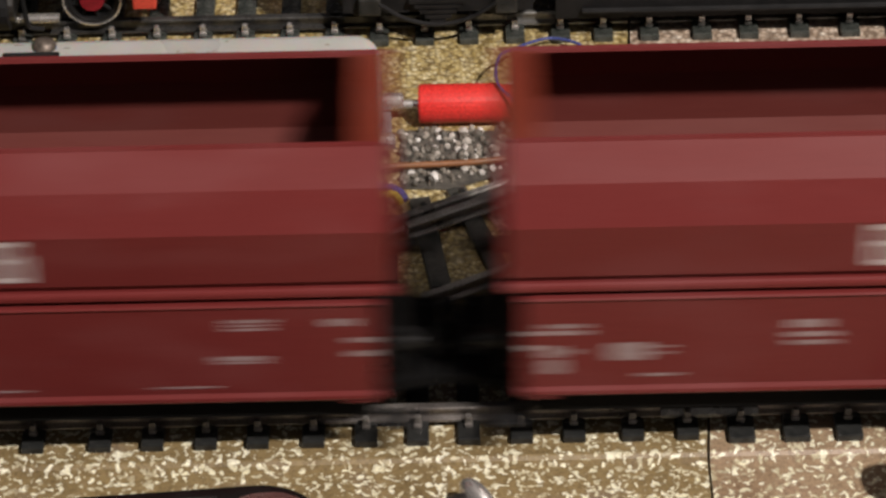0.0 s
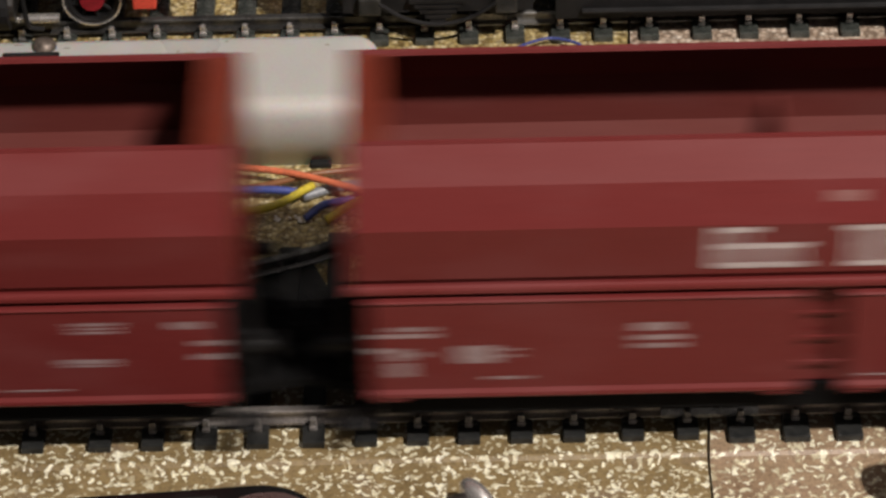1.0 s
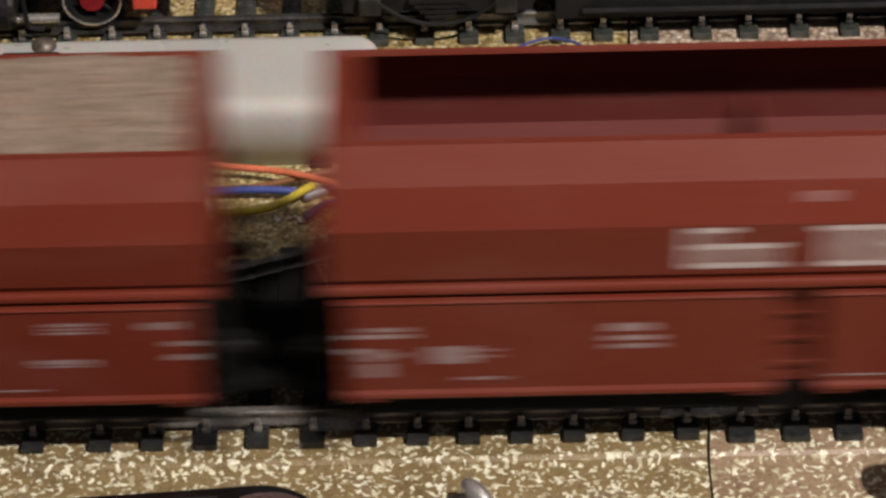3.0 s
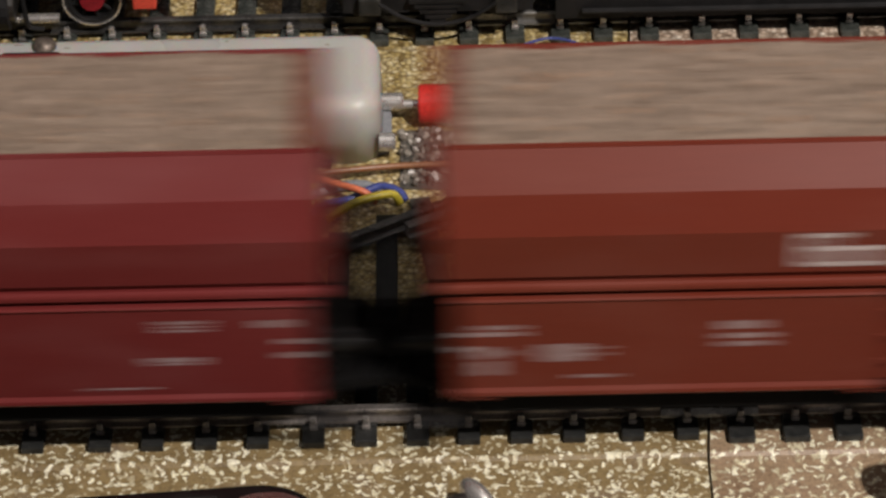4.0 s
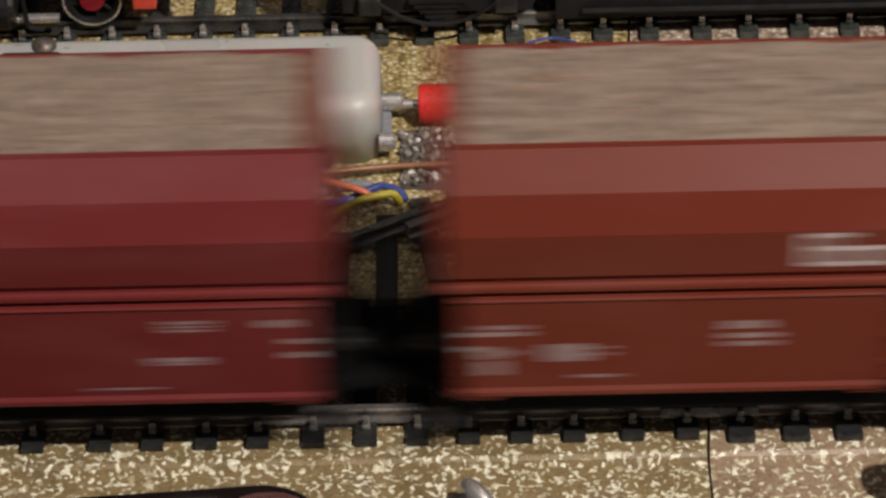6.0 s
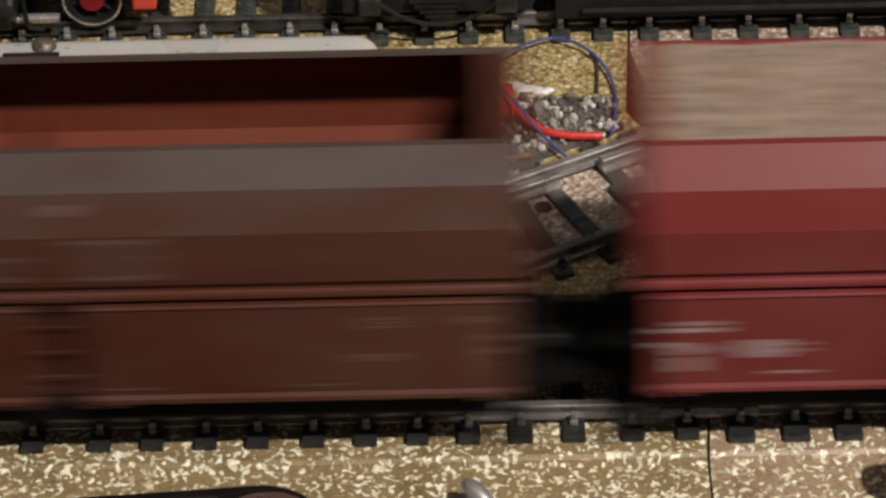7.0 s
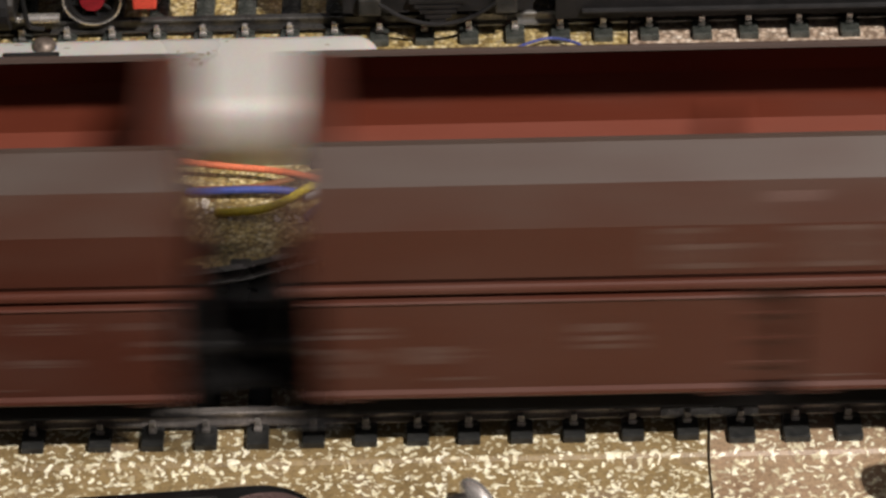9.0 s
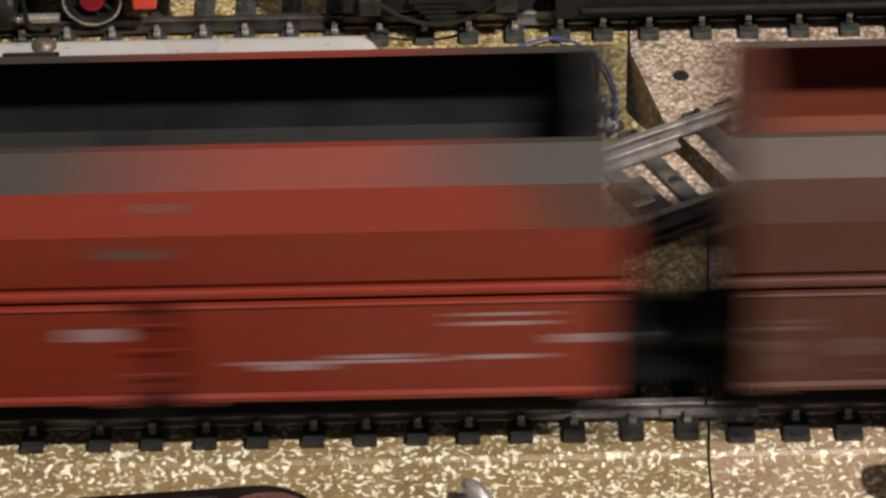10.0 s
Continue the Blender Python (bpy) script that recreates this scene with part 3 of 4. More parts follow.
for x, y, l, w in ((15.2, 5.2, 1.6, 0.45), (16.8, 4.6, 0.9, 0.6), (17.9, 4.9, 0.45, 0.9), (16.2, 3.4, 1.3, 0.5), (14.2, 4.1, 0.9, 0.35), (13.4, 5.6, 0.5, 0.5), (16.9, 2.2, 0.5, 1.0), (18.8, 5.6, 0.7, 0.3), (15.5, 2.6, 0.6, 0.3), (-3.2, 7.2, 0.9, 0.3), (-10.4, 8.2, 1.6, 0.25), (35.5, 6.6, 0.6, 0.35), (20.5, 8.1, 0.4, 0.3)):
    part("scuff_mark", box(bmesh.new(), x - l / 2, x + l / 2, y - w / 2, y + w / 2, 10.38, 10.42), scuff, housing)

# red plug whose pin reaches the socket
plug = tagged(empty("banana_plug", (3.6, 61.2, 3.1)), "bright red plastic plug with a metal pin", "plug")
part("sleeve", turned(bmesh.new(), [(0, -6.8), (2.7, -6.8), (2.95, -6.5), (2.95, 5.2), (2.75, 5.6), (2.75, 7.0), (2.5, 7.3), (0, 7.3)], (0, 0, 0), "X", 28), RED_PLUG, plug, smooth=False)
part("pin", turned(bmesh.new(), [(0, -9.8), (0.55, -9.8), (0.7, -9.4), (0.7, -6.7), (0, -6.7)], (0, 0, 0), "X", 16), STEEL, plug, "metal pin")

# loose wires on the board
WIRES = [
    ("orange", W_ORANGE, 0.52, [(-63, 44.0, 0.6), (-57.7, 47.5, 2.2), (-55.4, 49.3, 3.4), (-51.4, 49.8, 4.8), (-46.3, 49.0, 4.6), (-39.6, 47.6, 3.6), (-31.3, 46.8, 2.8), (-25.5, 46.0, 2.6), (-20.5, 44.3, 2.8), (-14.8, 41.6, 2.9), (-11.2, 40.3, 2.4), (-9.4, 40.2, 0.7)]),
    ("brown", W_BROWN, 0.5, [(-44, 45.6, 0.5), (-36, 44.4, 0.5), (-27, 44.0, 1.0), (-18.9, 45.2, 2.1), (-13.2, 46.3, 2.0), (-6.6, 47.6, 1.6), (-0.1, 48.0, 1.5), (5.7, 48.4, 1.5), (9.5, 49.2, 1.4), (13, 50.6, 0.9)]),
    ("blue", W_BLUE, 0.6, [(-37.0, 43.9, 0.5), (-34.5, 42.7, 1.3), (-29.4, 42.2, 1.8), (-24.5, 42.1, 1.8), (-20.8, 41.9, 1.5)]),
    ("blue", W_BLUE, 0.6, [(-19.6, 36.3, 0.7), (-17.0, 38.4, 1.6), (-13.5, 40.8, 0.7), (-9.5, 42.6, 1.5), (-7.4, 42.3, 1.6), (-5.9, 41.4, 1.2), (-5.2, 40.4, 0.6)]),
    ("yellow", W_YELLOW, 0.62, [(-32.4, 38.6, 0.5), (-30.2, 37.7, 1.2), (-26.0, 37.3, 1.8), (-22.8, 38.5, 2.2), (-19.8, 41.2, 2.3), (-18.6, 42.5, 2.1)]),
    ("yellow", W_YELLOW, 0.62, [(-16.6, 35.8, 0.8), (-13.1, 37.6, 2.1), (-9.9, 39.0, 2.4), (-7.4, 39.9, 2.2), (-6.5, 40.0, 1.6), (-6.0, 39.8, 0.6)]),
    ("grey", W_GREY, 0.75, [(-20, 41.6, 0.75), (-15.6, 43.4, 1.0), (-11.6, 43.7, 1.2), (-8.6, 42.6, 0.75)]),
    ("dark", BLACK, 0.6, [(-53, 45.6, 0.6), (-47.5, 46.5, 1.6), (-43.5, 46.3, 1.8), (-39.8, 45.0, 1.0), (-36, 44.2, 0.6)]),
    ("black", BLACK, 0.95, [(43.7, 38.9, 1.0), (44.1, 35.4, 1.0), (44.9, 31.4, 1.0), (45.6, 27.3, 1.0), (46.6, 23.8, 1.0)]),
    ("red", W_RED, 0.65, [(10.8, 61.2, 3.0), (12.2, 58.8, 2.4), (15.0, 56.1, 1.5), (18.8, 55.0, 1.25), (22.0, 54.8, 1.2), (23.8, 54.9, 1.1)]),
    ("dark brown", W_DARK, 0.24, [(23.0, 77.2, 0.8), (24.0, 75.4, 0.6), (23.9, 71.3, 0.5), (23.6, 66.4, 0.6), (23.8, 63.0, 0.7)]),
    ("blue", W_BLUE, 0.23, [(18.6, 49.6, 0.9), (16.6, 51.8, 1.6), (14.2, 54.2, 3.0), (11.4, 57.2, 5.4), (8.8, 60.4, 6.6), (8.4, 64.4, 6.7), (9.2, 70.3, 5.4), (11.6, 75.4, 3.2), (14.0, 78.9, 1.9), (17.2, 80.7, 1.45), (21.0, 79.3, 1.4), (24.0, 75.9, 1.0), (25.8, 70.6, 0.8), (26.3, 65.1, 0.8), (25.6, 57.0, 1.6), (25.0, 55.4, 0.6)]),
]
for colour, mat, r, pts in WIRES:
    tagged(part("wire", cable(bmesh.new(), pts, r), mat, smooth=True), f"thin {colour} insulated wire lying loose on the board", "wire", "loose wires")

# whitish smear of dried glue beside the plug
GLUE = grained("dried_white_glue", (0.80, 0.74, 0.68), (0.92, 0.89, 0.84), 300, 0.3, bump=0.4)
rng = random.Random(21)
bm = bmesh.new()
for x, y, a, b in ((11.3, 70.0, 1.5, 1.1), (13.2, 69.2, 1.7, 0.9), (15.4, 68.3, 1.6, 0.8), (16.5, 68.8, 0.9, 0.7), (12.2, 68.9, 1.1, 0.7), (14.6, 69.0, 1.0, 0.6)):
    bmesh.ops.create_icosphere(bm, subdivisions=2, radius=1.0, matrix=Matrix.Translation((x, y, 0.02)) @ pose(0, 0, 0, 0, 0, rng.uniform(-30, 30)) @ Matrix.Diagonal((a, b, 0.35, 1)))
for v in bm.verts:
    v.co += Vector((1, 1, 0.3)) * 0.35 * noise.noise(v.co * 1.3)
tagged(part("dried_glue", bm, GLUE, smooth=True), "whitish smear of dried glue on the board", "glue")

rng = random.Random(33)
bm = bmesh.new()
for x, y in [(-34.76, 40.97), (-33.48, 39.55), (-31.45, 39.47), (-28.98, 38.57), (-29.77, 37.91), (-23.11, 37.4), (-21.24, 36.93), (-19.62, 36.74), (-34.4, 41.92)]:
    for k in range(6):
        bmesh.ops.create_icosphere(bm, subdivisions=1, radius=rng.uniform(0.2, 0.5), matrix=Matrix.Translation((x + rng.uniform(-1.0, 1.0), y + rng.uniform(-0.6, 0.6), 0.2)) @ pose(0, 0, 0, rng.uniform(0, 90), rng.uniform(0, 90), 0) @ Matrix.Diagonal((1, 0.7, 0.5, 1)))
tagged(part("crumbs", bm, GLUE), "pale crumbs of dried glue scattered by the wires", "crumbs", kind="stuff")

# a screw head in the board, and two screw holes laid as black discs
SCREW = grained("dark_brown_screw_head", (0.035, 0.026, 0.020), (0.085, 0.066, 0.052), 400, 0.4, 0.3)
for nm, lab, x, y, r in (("screw_spot", "dark flat screw fixing set in the board", -39.4, 42.3, 1.75), ("sunk_screw", "small dark screw hole in the board", 36.6, 71.7, 1.25), ("screw_spot", "dark flat screw fixing set in the board", 14.5, 38.6, 1.3)):
    tagged(part(nm, turned(bmesh.new(), [(0, 0.12), (r * 0.3, 0.12), (r * 0.35, 0.3), (r * 0.9, 0.3), (r, 0.1), (r, -0.4)], (x, y, 0.2 if x == 14.5 else 0), "Z", 20), SCREW if x < -30 else SOOT), lab, "screw")

# ---- rolling stock on the far track ----
loco = tagged(empty("steam_locomotive", (-60, FAR_Y, 0)), "black steam locomotive with small red wheels", "locomotive")
part("frame", box(bmesh.new(), -60, 12.5, -8.0, 8.0, 9.5, 13.5, 0.4), BLACK, loco)
part("boiler", rod(bmesh.new(), (-58, 0, 29), (8, 0, 29), 11.5, 32), BLACK, loco)
part("footplate", box(bmesh.new(), -60, 13, -15.5, 15.5, 17.5, 18.7, 0.3), BLACK, loco)
part("buffer_beam", box(bmesh.new(), 13.6, 17.2, -14.4, 14.4, 8.3, 15.5, 0.3), BRIGHT_RED, loco, "bright red buffer beam")
for s in (-1, 1):
    part("cylinder", rod(bmesh.new(), (-19, s * 12.2, 9.2), (-5.2, s * 12.2, 9.2), 4.6, 20), BLACK, loco)
    part("cylinder_cover", rod(bmesh.new(), (-5.2, s * 12.2, 9.2), (-4.4, s * 12.2, 9.2), 3.4, 20), WHEEL_STEEL, loco)
    part("piston_rod", rod(bmesh.new(), (-4.6, s * 11.6, 5.4), (2.0, s * 11.6, 5.4), 0.75, 10), STEEL, loco, "bright steel rod")
    part("pipe", cable(bmesh.new(), [(-3.4, s * 12.6, 11), (-3.0, s * 12.9, 7), (-2.6, s * 12.6, 4.5), (-0.4, s * 12.4, 3.9)], 0.4), BLACK, loco)
    part("buffer", turned(bmesh.new(), [(0, 0), (1.4, 0), (1.4, 3), (0.9, 3.2), (0.9, 6), (2.5, 6.2), (2.5, 6.8), (0, 7)], (17.2, s * 10.2, 12.4), "X", 16), BLACK, loco)
    for x in (7.0, -34.0):
        wh = part("wheel", turned(bmesh.new(), [(3.5, s * 8.0), (4.55, s * 8.0), (4.45, s * 10.2), (3.6, s * 10.4), (3.5, s * 10.2)], (x, 0, RAIL_H + 4.45), "Y", 36, True), BLACK, loco, "black spoked wheel with red hub")
        bm = turned(bmesh.new(), [(0, s * 10.6), (1.8, s * 10.6), (2.0, s * 10.0), (2.0, s * 8.6), (0, s * 8.6)], (x, 0, RAIL_H + 4.45), "Y", 20)
        part("hub", bm, CRIMSON, wh, "crimson hub")
        bm = bmesh.new()
        for k in range(9):
            a = 2 * math.pi * k / 9
            rod(bm, (x + 1.2 * math.cos(a), s * 9.4, RAIL_H + 4.45 + 1.2 * math.sin(a)), (x + 3.6 * math.cos(a), s * 9.4, RAIL_H + 4.45 + 3.6 * math.sin(a)), 0.32, 6)
        part("spokes", bm, BLACK, wh)
        part("bright_tread", turned(bmesh.new(), [(4.2, s * 10.3), (4.5, s * 10.2), (4.55, s * 10.5), (4.25, s * 10.6)], (x, 0, RAIL_H + 4.45), "Y", 36, True), STEEL, wh, "bright worn tread edge")
    part("wheel", turned(bmesh.new(), [(0, s * 7.6), (9.8, s * 7.6), (9.6, s * 10.2), (8.2, s * 10.3), (8.0, s * 9.4), (0, s * 9.4)], (-50.0, 0, RAIL_H + 9.6), "Y", 36), BLACK, loco)

car = tagged(empty("freight_car", (62, FAR_Y, 0)), "black freight car with heavy underframe and bogies", "freight car")
part("underframe", box(bmesh.new(), -80, 110, -14.5, 14.5, 12.5, 16.5, 0.4), BLACK, car)
part("body", box(bmesh.new(), -80, 110, -15.5, 15.5, 16.5, 42, 0.8), SOOT, car)
for s in (-1, 1):
    part("truss_beam", prism(bmesh.new(), [(s * 12.0, 4.6), (s * 13.4, 4.6), (s * 13.6, 12.6), (s * 11.8, 12.6)], -44, 106), BLACK, car)
    part("brake_pipe", rod(bmesh.new(), (-40, s * 14.0, 6.2), (104, s * 14.0, 6.2), 0.45, 8), BLACK, car)
    for bx in (-62,):
        bm = prism(bmesh.new(), [(s * 12.2, 6.4), (s * 13.6, 6.4), (s * 13.6, 10.4), (s * 12.2, 10.4)], bx - 14.5, bx + 14.5)
        bogie = part("bogie_frame", bm, BLACK, car)
        for dx in (-10.4, 10.4):
            part("axle_box", box(bmesh.new(), bx + dx - 1.7, bx + dx + 1.7, *sorted((s * 13.4, s * 14.9)), 6.6, 9.6, 0.3), SLEEPER, bogie)
        bm = bmesh.new()
        for k in range(5):
            box(bm, bx - 4.4 + k * 0.8, bx + 4.4 - k * 0.8, *sorted((s * 13.5, s * 14.8)), 8.6 - k * 0.9, 9.2 - k * 0.9)
        part("leaf_spring", bm, BLACK, bogie)
        part("brake_rod", cable(bmesh.new(), [(bx - 9, s * 14.6, 8.6), (bx - 5, s * 14.8, 6.0), (bx, s * 14.9, 4.9), (bx + 5, s * 14.8, 6.0), (bx + 9, s * 14.6, 8.6)], 0.35), BLACK, bogie)
        for dx in (-10.4, 10.4):
            part("wheel", turned(bmesh.new(), [(0, s * 7.4), (6.2, s * 7.4), (6.1, s * 8.0), (5.4, s * 8.2), (5.35, s * 10.2), (0, s * 10.2)], (bx + dx, 0, RAIL_H + 5.35), "Y", 28), BLACK, car)

# ---- things lying on the board in front of the train ----
case = tagged(empty("glossy_case", (-50, -39.4, LOW)), "glossy black rounded case with a rose plate in place of a reflection", "case")
case.rotation_euler[2] = radians(4.2)
GLOSS = grained("gloss_black", (0.006, 0.006, 0.006), (0.010, 0.010, 0.010), 200, 0.12, bump=0.02)
ROSE = grained("rose_reflection_and_trim", (0.42, 0.27, 0.25), (0.54, 0.38, 0.35), 150, 0.24, 0.9, bump=0.02)
bm = domed(-60, 35.4, -14, 10.2, 9.0, 8.0, 1.5)
part("shell", bm, GLOSS, case, smooth=False)
bm = slab(bmesh.new(), rounded_plan(-58, 21.6, -12, 7.6, 0.4, 3), 7.9, 8.2)
part("lined_panel", bm, BLACK, case, "dark panel with fine pale lines")
# rose plate on the right end only: the face's reflection put into colour
bm = slab(bmesh.new(), rounded_plan(21.9, 33.2, -12, 7.4, 5.0, 14), 7.9, 8.3)
bmesh.ops.bevel(bm, geom=[e for e in bm.edges if all(v.co.z > 8.2 for v in e.verts)], offset=0.3, segments=2, profile=0.5, affect="EDGES")
part("reflection_plate", bm, ROSE, case, "rose plate in place of a reflection")
for k in range(6):
    part("trim_line", box(bmesh.new(), -50, 21.0, 6.9 - k * 0.55, 7.05 - k * 0.55, 8.19, 8.26), ROSE, case)

hook = tagged(empty("metal_fitting", (3.4, -27.2, LOW)), "small polished metal fitting with two rounded lobes", "metal fitting")
bm = bmesh.new()
bmesh.ops.create_uvsphere(bm, u_segments=24, v_segments=14, radius=1.0, matrix=Matrix.Translation((0.6, 1.4, 2.3)) @ pose(0, 0, 0, 0, 25, -50) @ Matrix.Diagonal((3.7, 1.7, 2.2, 1)))
part("lobe", bm, STEEL, hook, "bright polished lobe", smooth=True)
bm = bmesh.new()
bmesh.ops.create_uvsphere(bm, u_segments=24, v_segments=14, radius=1.0, matrix=Matrix.Translation((-2.6, 0.2, 2.0)) @ pose(0, 0, 0, 0, 0, 35) @ Matrix.Diagonal((3.6, 1.8, 2.0, 1)))
part("lobe", bm, WHEEL_STEEL, hook, "dull dark lobe", smooth=True)
part("stem", rod(bmesh.new(), (-0.5, -2, 0.9), (1.5, -10, 0.9), 0.9, 12), STEEL, hook)

ring = tagged(empty("rubber_ring", (62.6, -25.0, LOW)), "black rubber ring around a brown core", "ring")
part("tyre", turned(bmesh.new(), [(3.6, -1.5), (4.8, -1.9), (5.9, -1.5), (6.2, 0), (5.9, 1.5), (4.8, 1.9), (3.6, 1.5)], (0, 0, 6.2), "Y", 36, True), GLOSS, ring, smooth=True)
part("core", turned(bmesh.new(), [(0, -1.0), (3.7, -1.2), (3.7, 1.2), (0, 1.0)], (0, 0, 6.2), "Y", 30), grained("brown_core", (0.05, 0.035, 0.015), (0.09, 0.06, 0.03), 200, 0.5), ring, "brown core")


# ---- the train ----
PITCH = 133.0
# cross-section of a hopper side from the rim down, for the builds of wagon in the train
PLAIN_SIDE = [(10.3, 46.4), (15.2, 43.2), (17.6, 38.2), (17.0, 30.3)]
DUSTY_SIDE = [(10.3, 46.4), (15.2, 43.3), (17.6, 38.3), (17.0, 30.3)]
FULL_SIDE = [(11.2, 46.2), (15.6, 42.0), (17.6, 37.0), (17.0, 30.3)]


def mirrored(points):
    return [(-y, z) for y, z in points]


def hopper_side(side, sign, x0, x1, lo, hi, thick=0.7):
    outer = side[lo:hi + 1]
    inner = [(y - thick, z - thick * 0.4) for y, z in reversed(outer)]
    loop = outer + inner
    if sign < 0:
        loop = mirrored(loop)
    return prism(bmesh.new(), loop, x0, x1)


def bar_print(parent, mat, x0, x1, sgn, low, high, z0, z1):
    """A flat bar on the slanted face that runs from low to high, (y, z) points."""
    def at(z):
        return sgn * (low[0] + (high[0] - low[0]) * (z - low[1]) / (high[1] - low[1]))
    y0, y1, d = at(z0), at(z1), sgn * 0.05
    part("marking", prism(bmesh.new(), [(y0 - d, z0), (y0 + d, z0), (y1 + d, z1), (y1 - d, z1)], x0, x1), mat, parent)


def hopper_wagon(label, body, mid, top, inside, lettering, loaded):
    w = tagged(empty("hopper_wagon"), label, "hopper wagon", "wagons of the ore train")
    side = FULL_SIDE if loaded else PLAIN_SIDE if lettering else DUSTY_SIDE
    (ry, rz), (my, mz), (by, bz), low_edge = side
    E0, E1 = (56.8 if loaded else 54.8), 59.6
    for sgn in (-1, 1):
        part("roof_slope", hopper_side(side, sgn, -E1, E1, 0, 1), top, w)
        part("upper_side", hopper_side(side, sgn, -E1, E1, 1, 2), mid, w)
        part("side_wall", hopper_side(side, sgn, -E1, E1, 2, 3), body, w)
        part("inner_wall", prism(bmesh.new(), [(sgn * y, z) for y, z in [(ry - 0.4, rz - 0.6), (my - 0.75, mz - 0.5), (by - 0.75, bz - 0.4), (16.1, 30.8), (6.0, 21.5), (6.0, 21.2), (16.25, 30.4), (by - 0.65, bz - 0.3), (my - 0.65, mz - 0.4), (ry - 0.35, rz - 0.5)]], -E0, E0), inside, w)
        # recessed strip under the side wall
        part("waist_strip", prism(bmesh.new(), [(sgn * y, z) for y, z in [(16.3, 30.5), (16.5, 30.5), (16.5, 27.4), (16.3, 27.4)]], -E1, E1), body, w)
        # rolled rim
        part("rim", prism(bmesh.new(), [(sgn * y, z) for y, z in [(ry - 0.45, rz - 0.6), (ry, rz - 0.6), (ry + 0.25, rz - 0.15), (ry + 0.1, rz + 0.25), (ry - 0.3, rz + 0.25), (ry - 0.5, rz - 0.1)]], -E1, E1), top, w)
        # ledge beam with a shadow groove under it
        part("sill", prism(bmesh.new(), [(sgn * y, z) for y, z in [(16.4, 29.35), (17.1, 29.4), (17.45, 29.22), (17.6, 28.9), (17.6, 28.42), (17.45, 28.15), (16.4, 28.0)]], -E1, E1), body, w)
        for x0, x1 in ((-57.4, -2.7), (2.7, 57.4)):
            bm = prism(bmesh.new(), [(sgn * y, z) for y, z in [(17.0, 27.5), (17.85, 27.5), (18.05, 27.25), (17.75, 26.85), (17.05, 12.7), (17.45, 12.2), (17.5, 11.7), (17.2, 11.3), (16.3, 11.3)]], x0, x1)
            flap = part("discharge_door", bm, body, w)
            for x in (x0 + 2.5, x1 - 2.5):
                bm = bmesh.new()
                rod(bm, (x - 1.2, sgn * 16.9, 11.1), (x + 1.2, sgn * 16.9, 11.1), 0.5, 8)
                part("hinge", bm, body, flap)
        # black beam added to stand in for the shade under the doors
        part("shade_beam", box(bmesh.new(), -57, 57, sgn * 15.0 - 0.5, sgn * 15.0 + 0.5, 7.4, 11.2, 0.2), MATT_BLACK, w)
        part("slot_panel", prism(bmesh.new(), [(sgn * y, z) for y, z in [(15.0, 28.2), (15.4, 28.2), (15.0, 11.4), (14.6, 11.4)]], -3.2, 3.2), body, w)
        # ladder in the slot between the doors
        for z in (15.2, 19.2, 23.2, 26.6):
            part("rung", rod(bmesh.new(), (-2.9, sgn * 16.0, z), (2.9, sgn * 16.0, z), 0.17, 8), body, w)
        for x in (-1, 1):
            bm = turned(bmesh.new(), [(0.0, 0), (1.2, 0), (1.2, 1.6), (0.8, 1.8), (0.8, 3.1), (1.8, 3.2), (1.95, 3.5), (1.6, 3.8), (0, 3.9)], (0, 0, 0), "X", 16)
            if x < 0:
                bmesh.ops.scale(bm, vec=(-1, 1, 1), verts=bm.verts)
            part("buffer", bm, BUFFER, w, at=(x * 59.8, sgn * 10.2, 15.2), smooth=False)
    for x in (-1, 1):
        lo, hi = sorted((x * E0, x * (E1 - 0.05)))
        outline = [(ry - 0.45, rz - 0.1), (my - 0.6, mz - 0.2), (by - 0.7, bz - 0.1), (16.2, 29.8), (9, 24.0)]
        part("end_wall", prism(bmesh.new(), outline + mirrored(outline)[::-1], lo, hi), SOOT if body is ORANGE else RED_B if body is RED else body, w)
        lo, hi = sorted((x * 58.2, x * 59.9))
        part("buffer_beam", box(bmesh.new(), lo, hi, -14.5, 14.5, 12.6, 17.4, 0.25), MATT_BLACK, w)
        for y in (-13.2, 13.2):
            part("handrail", rod(bmesh.new(), (x * 60.1, y, 17), (x * 60.1, y, 29.5), 0.35, 8), BLACK, w)
        bm = box(bmesh.new(), *sorted((x * 57.0, x * 64.0)), -1.6, 1.6, 8.6, 10.4, 0.3)
        box(bm, *sorted((x * 63.5, x * 66.3)), -4.0, 4.0, 8.9, 10.0, 0.3)
        rod(bm, (x * 66.0, -3.6, 9.4), (x * 66.0, -3.6, 12.5), 0.5, 8)
        part("coupler", bm, MATT_BLACK, w)
        for y, d in ((-4.6, 1.0), (4.6, 0.6)):
            part("brake_hose", cable(bmesh.new(), [(x * 59.8, y, 13.2), (x * 62.2, y - d, 11.8), (x * 63.4, y - d, 9.6), (x * 64.6, y, 9.2), (x * 65.6, y + 0.6, 10.2)], 0.55, 6, 6), BLACK, w)
        part("end_step", box(bmesh.new(), *sorted((x * 57.6, x * 61.2)), -16.6, -12.9, 5.6, 6.3, 0.15), BLACK, w)
        # low black plate added in place of the dark shade between two wagons
        plan = [(57.5, -11.0), (66.4, -9.0), (66.4, 5.8), (65.4, 7.0), (62.6, 8.0), (60.4, 8.4), (57.5, 8.6)]
        part("gap_shade_plate", slab(bmesh.new(), [(x * a, c) for a, c in plan], 7.2, 8.5), MATT_BLACK, w)
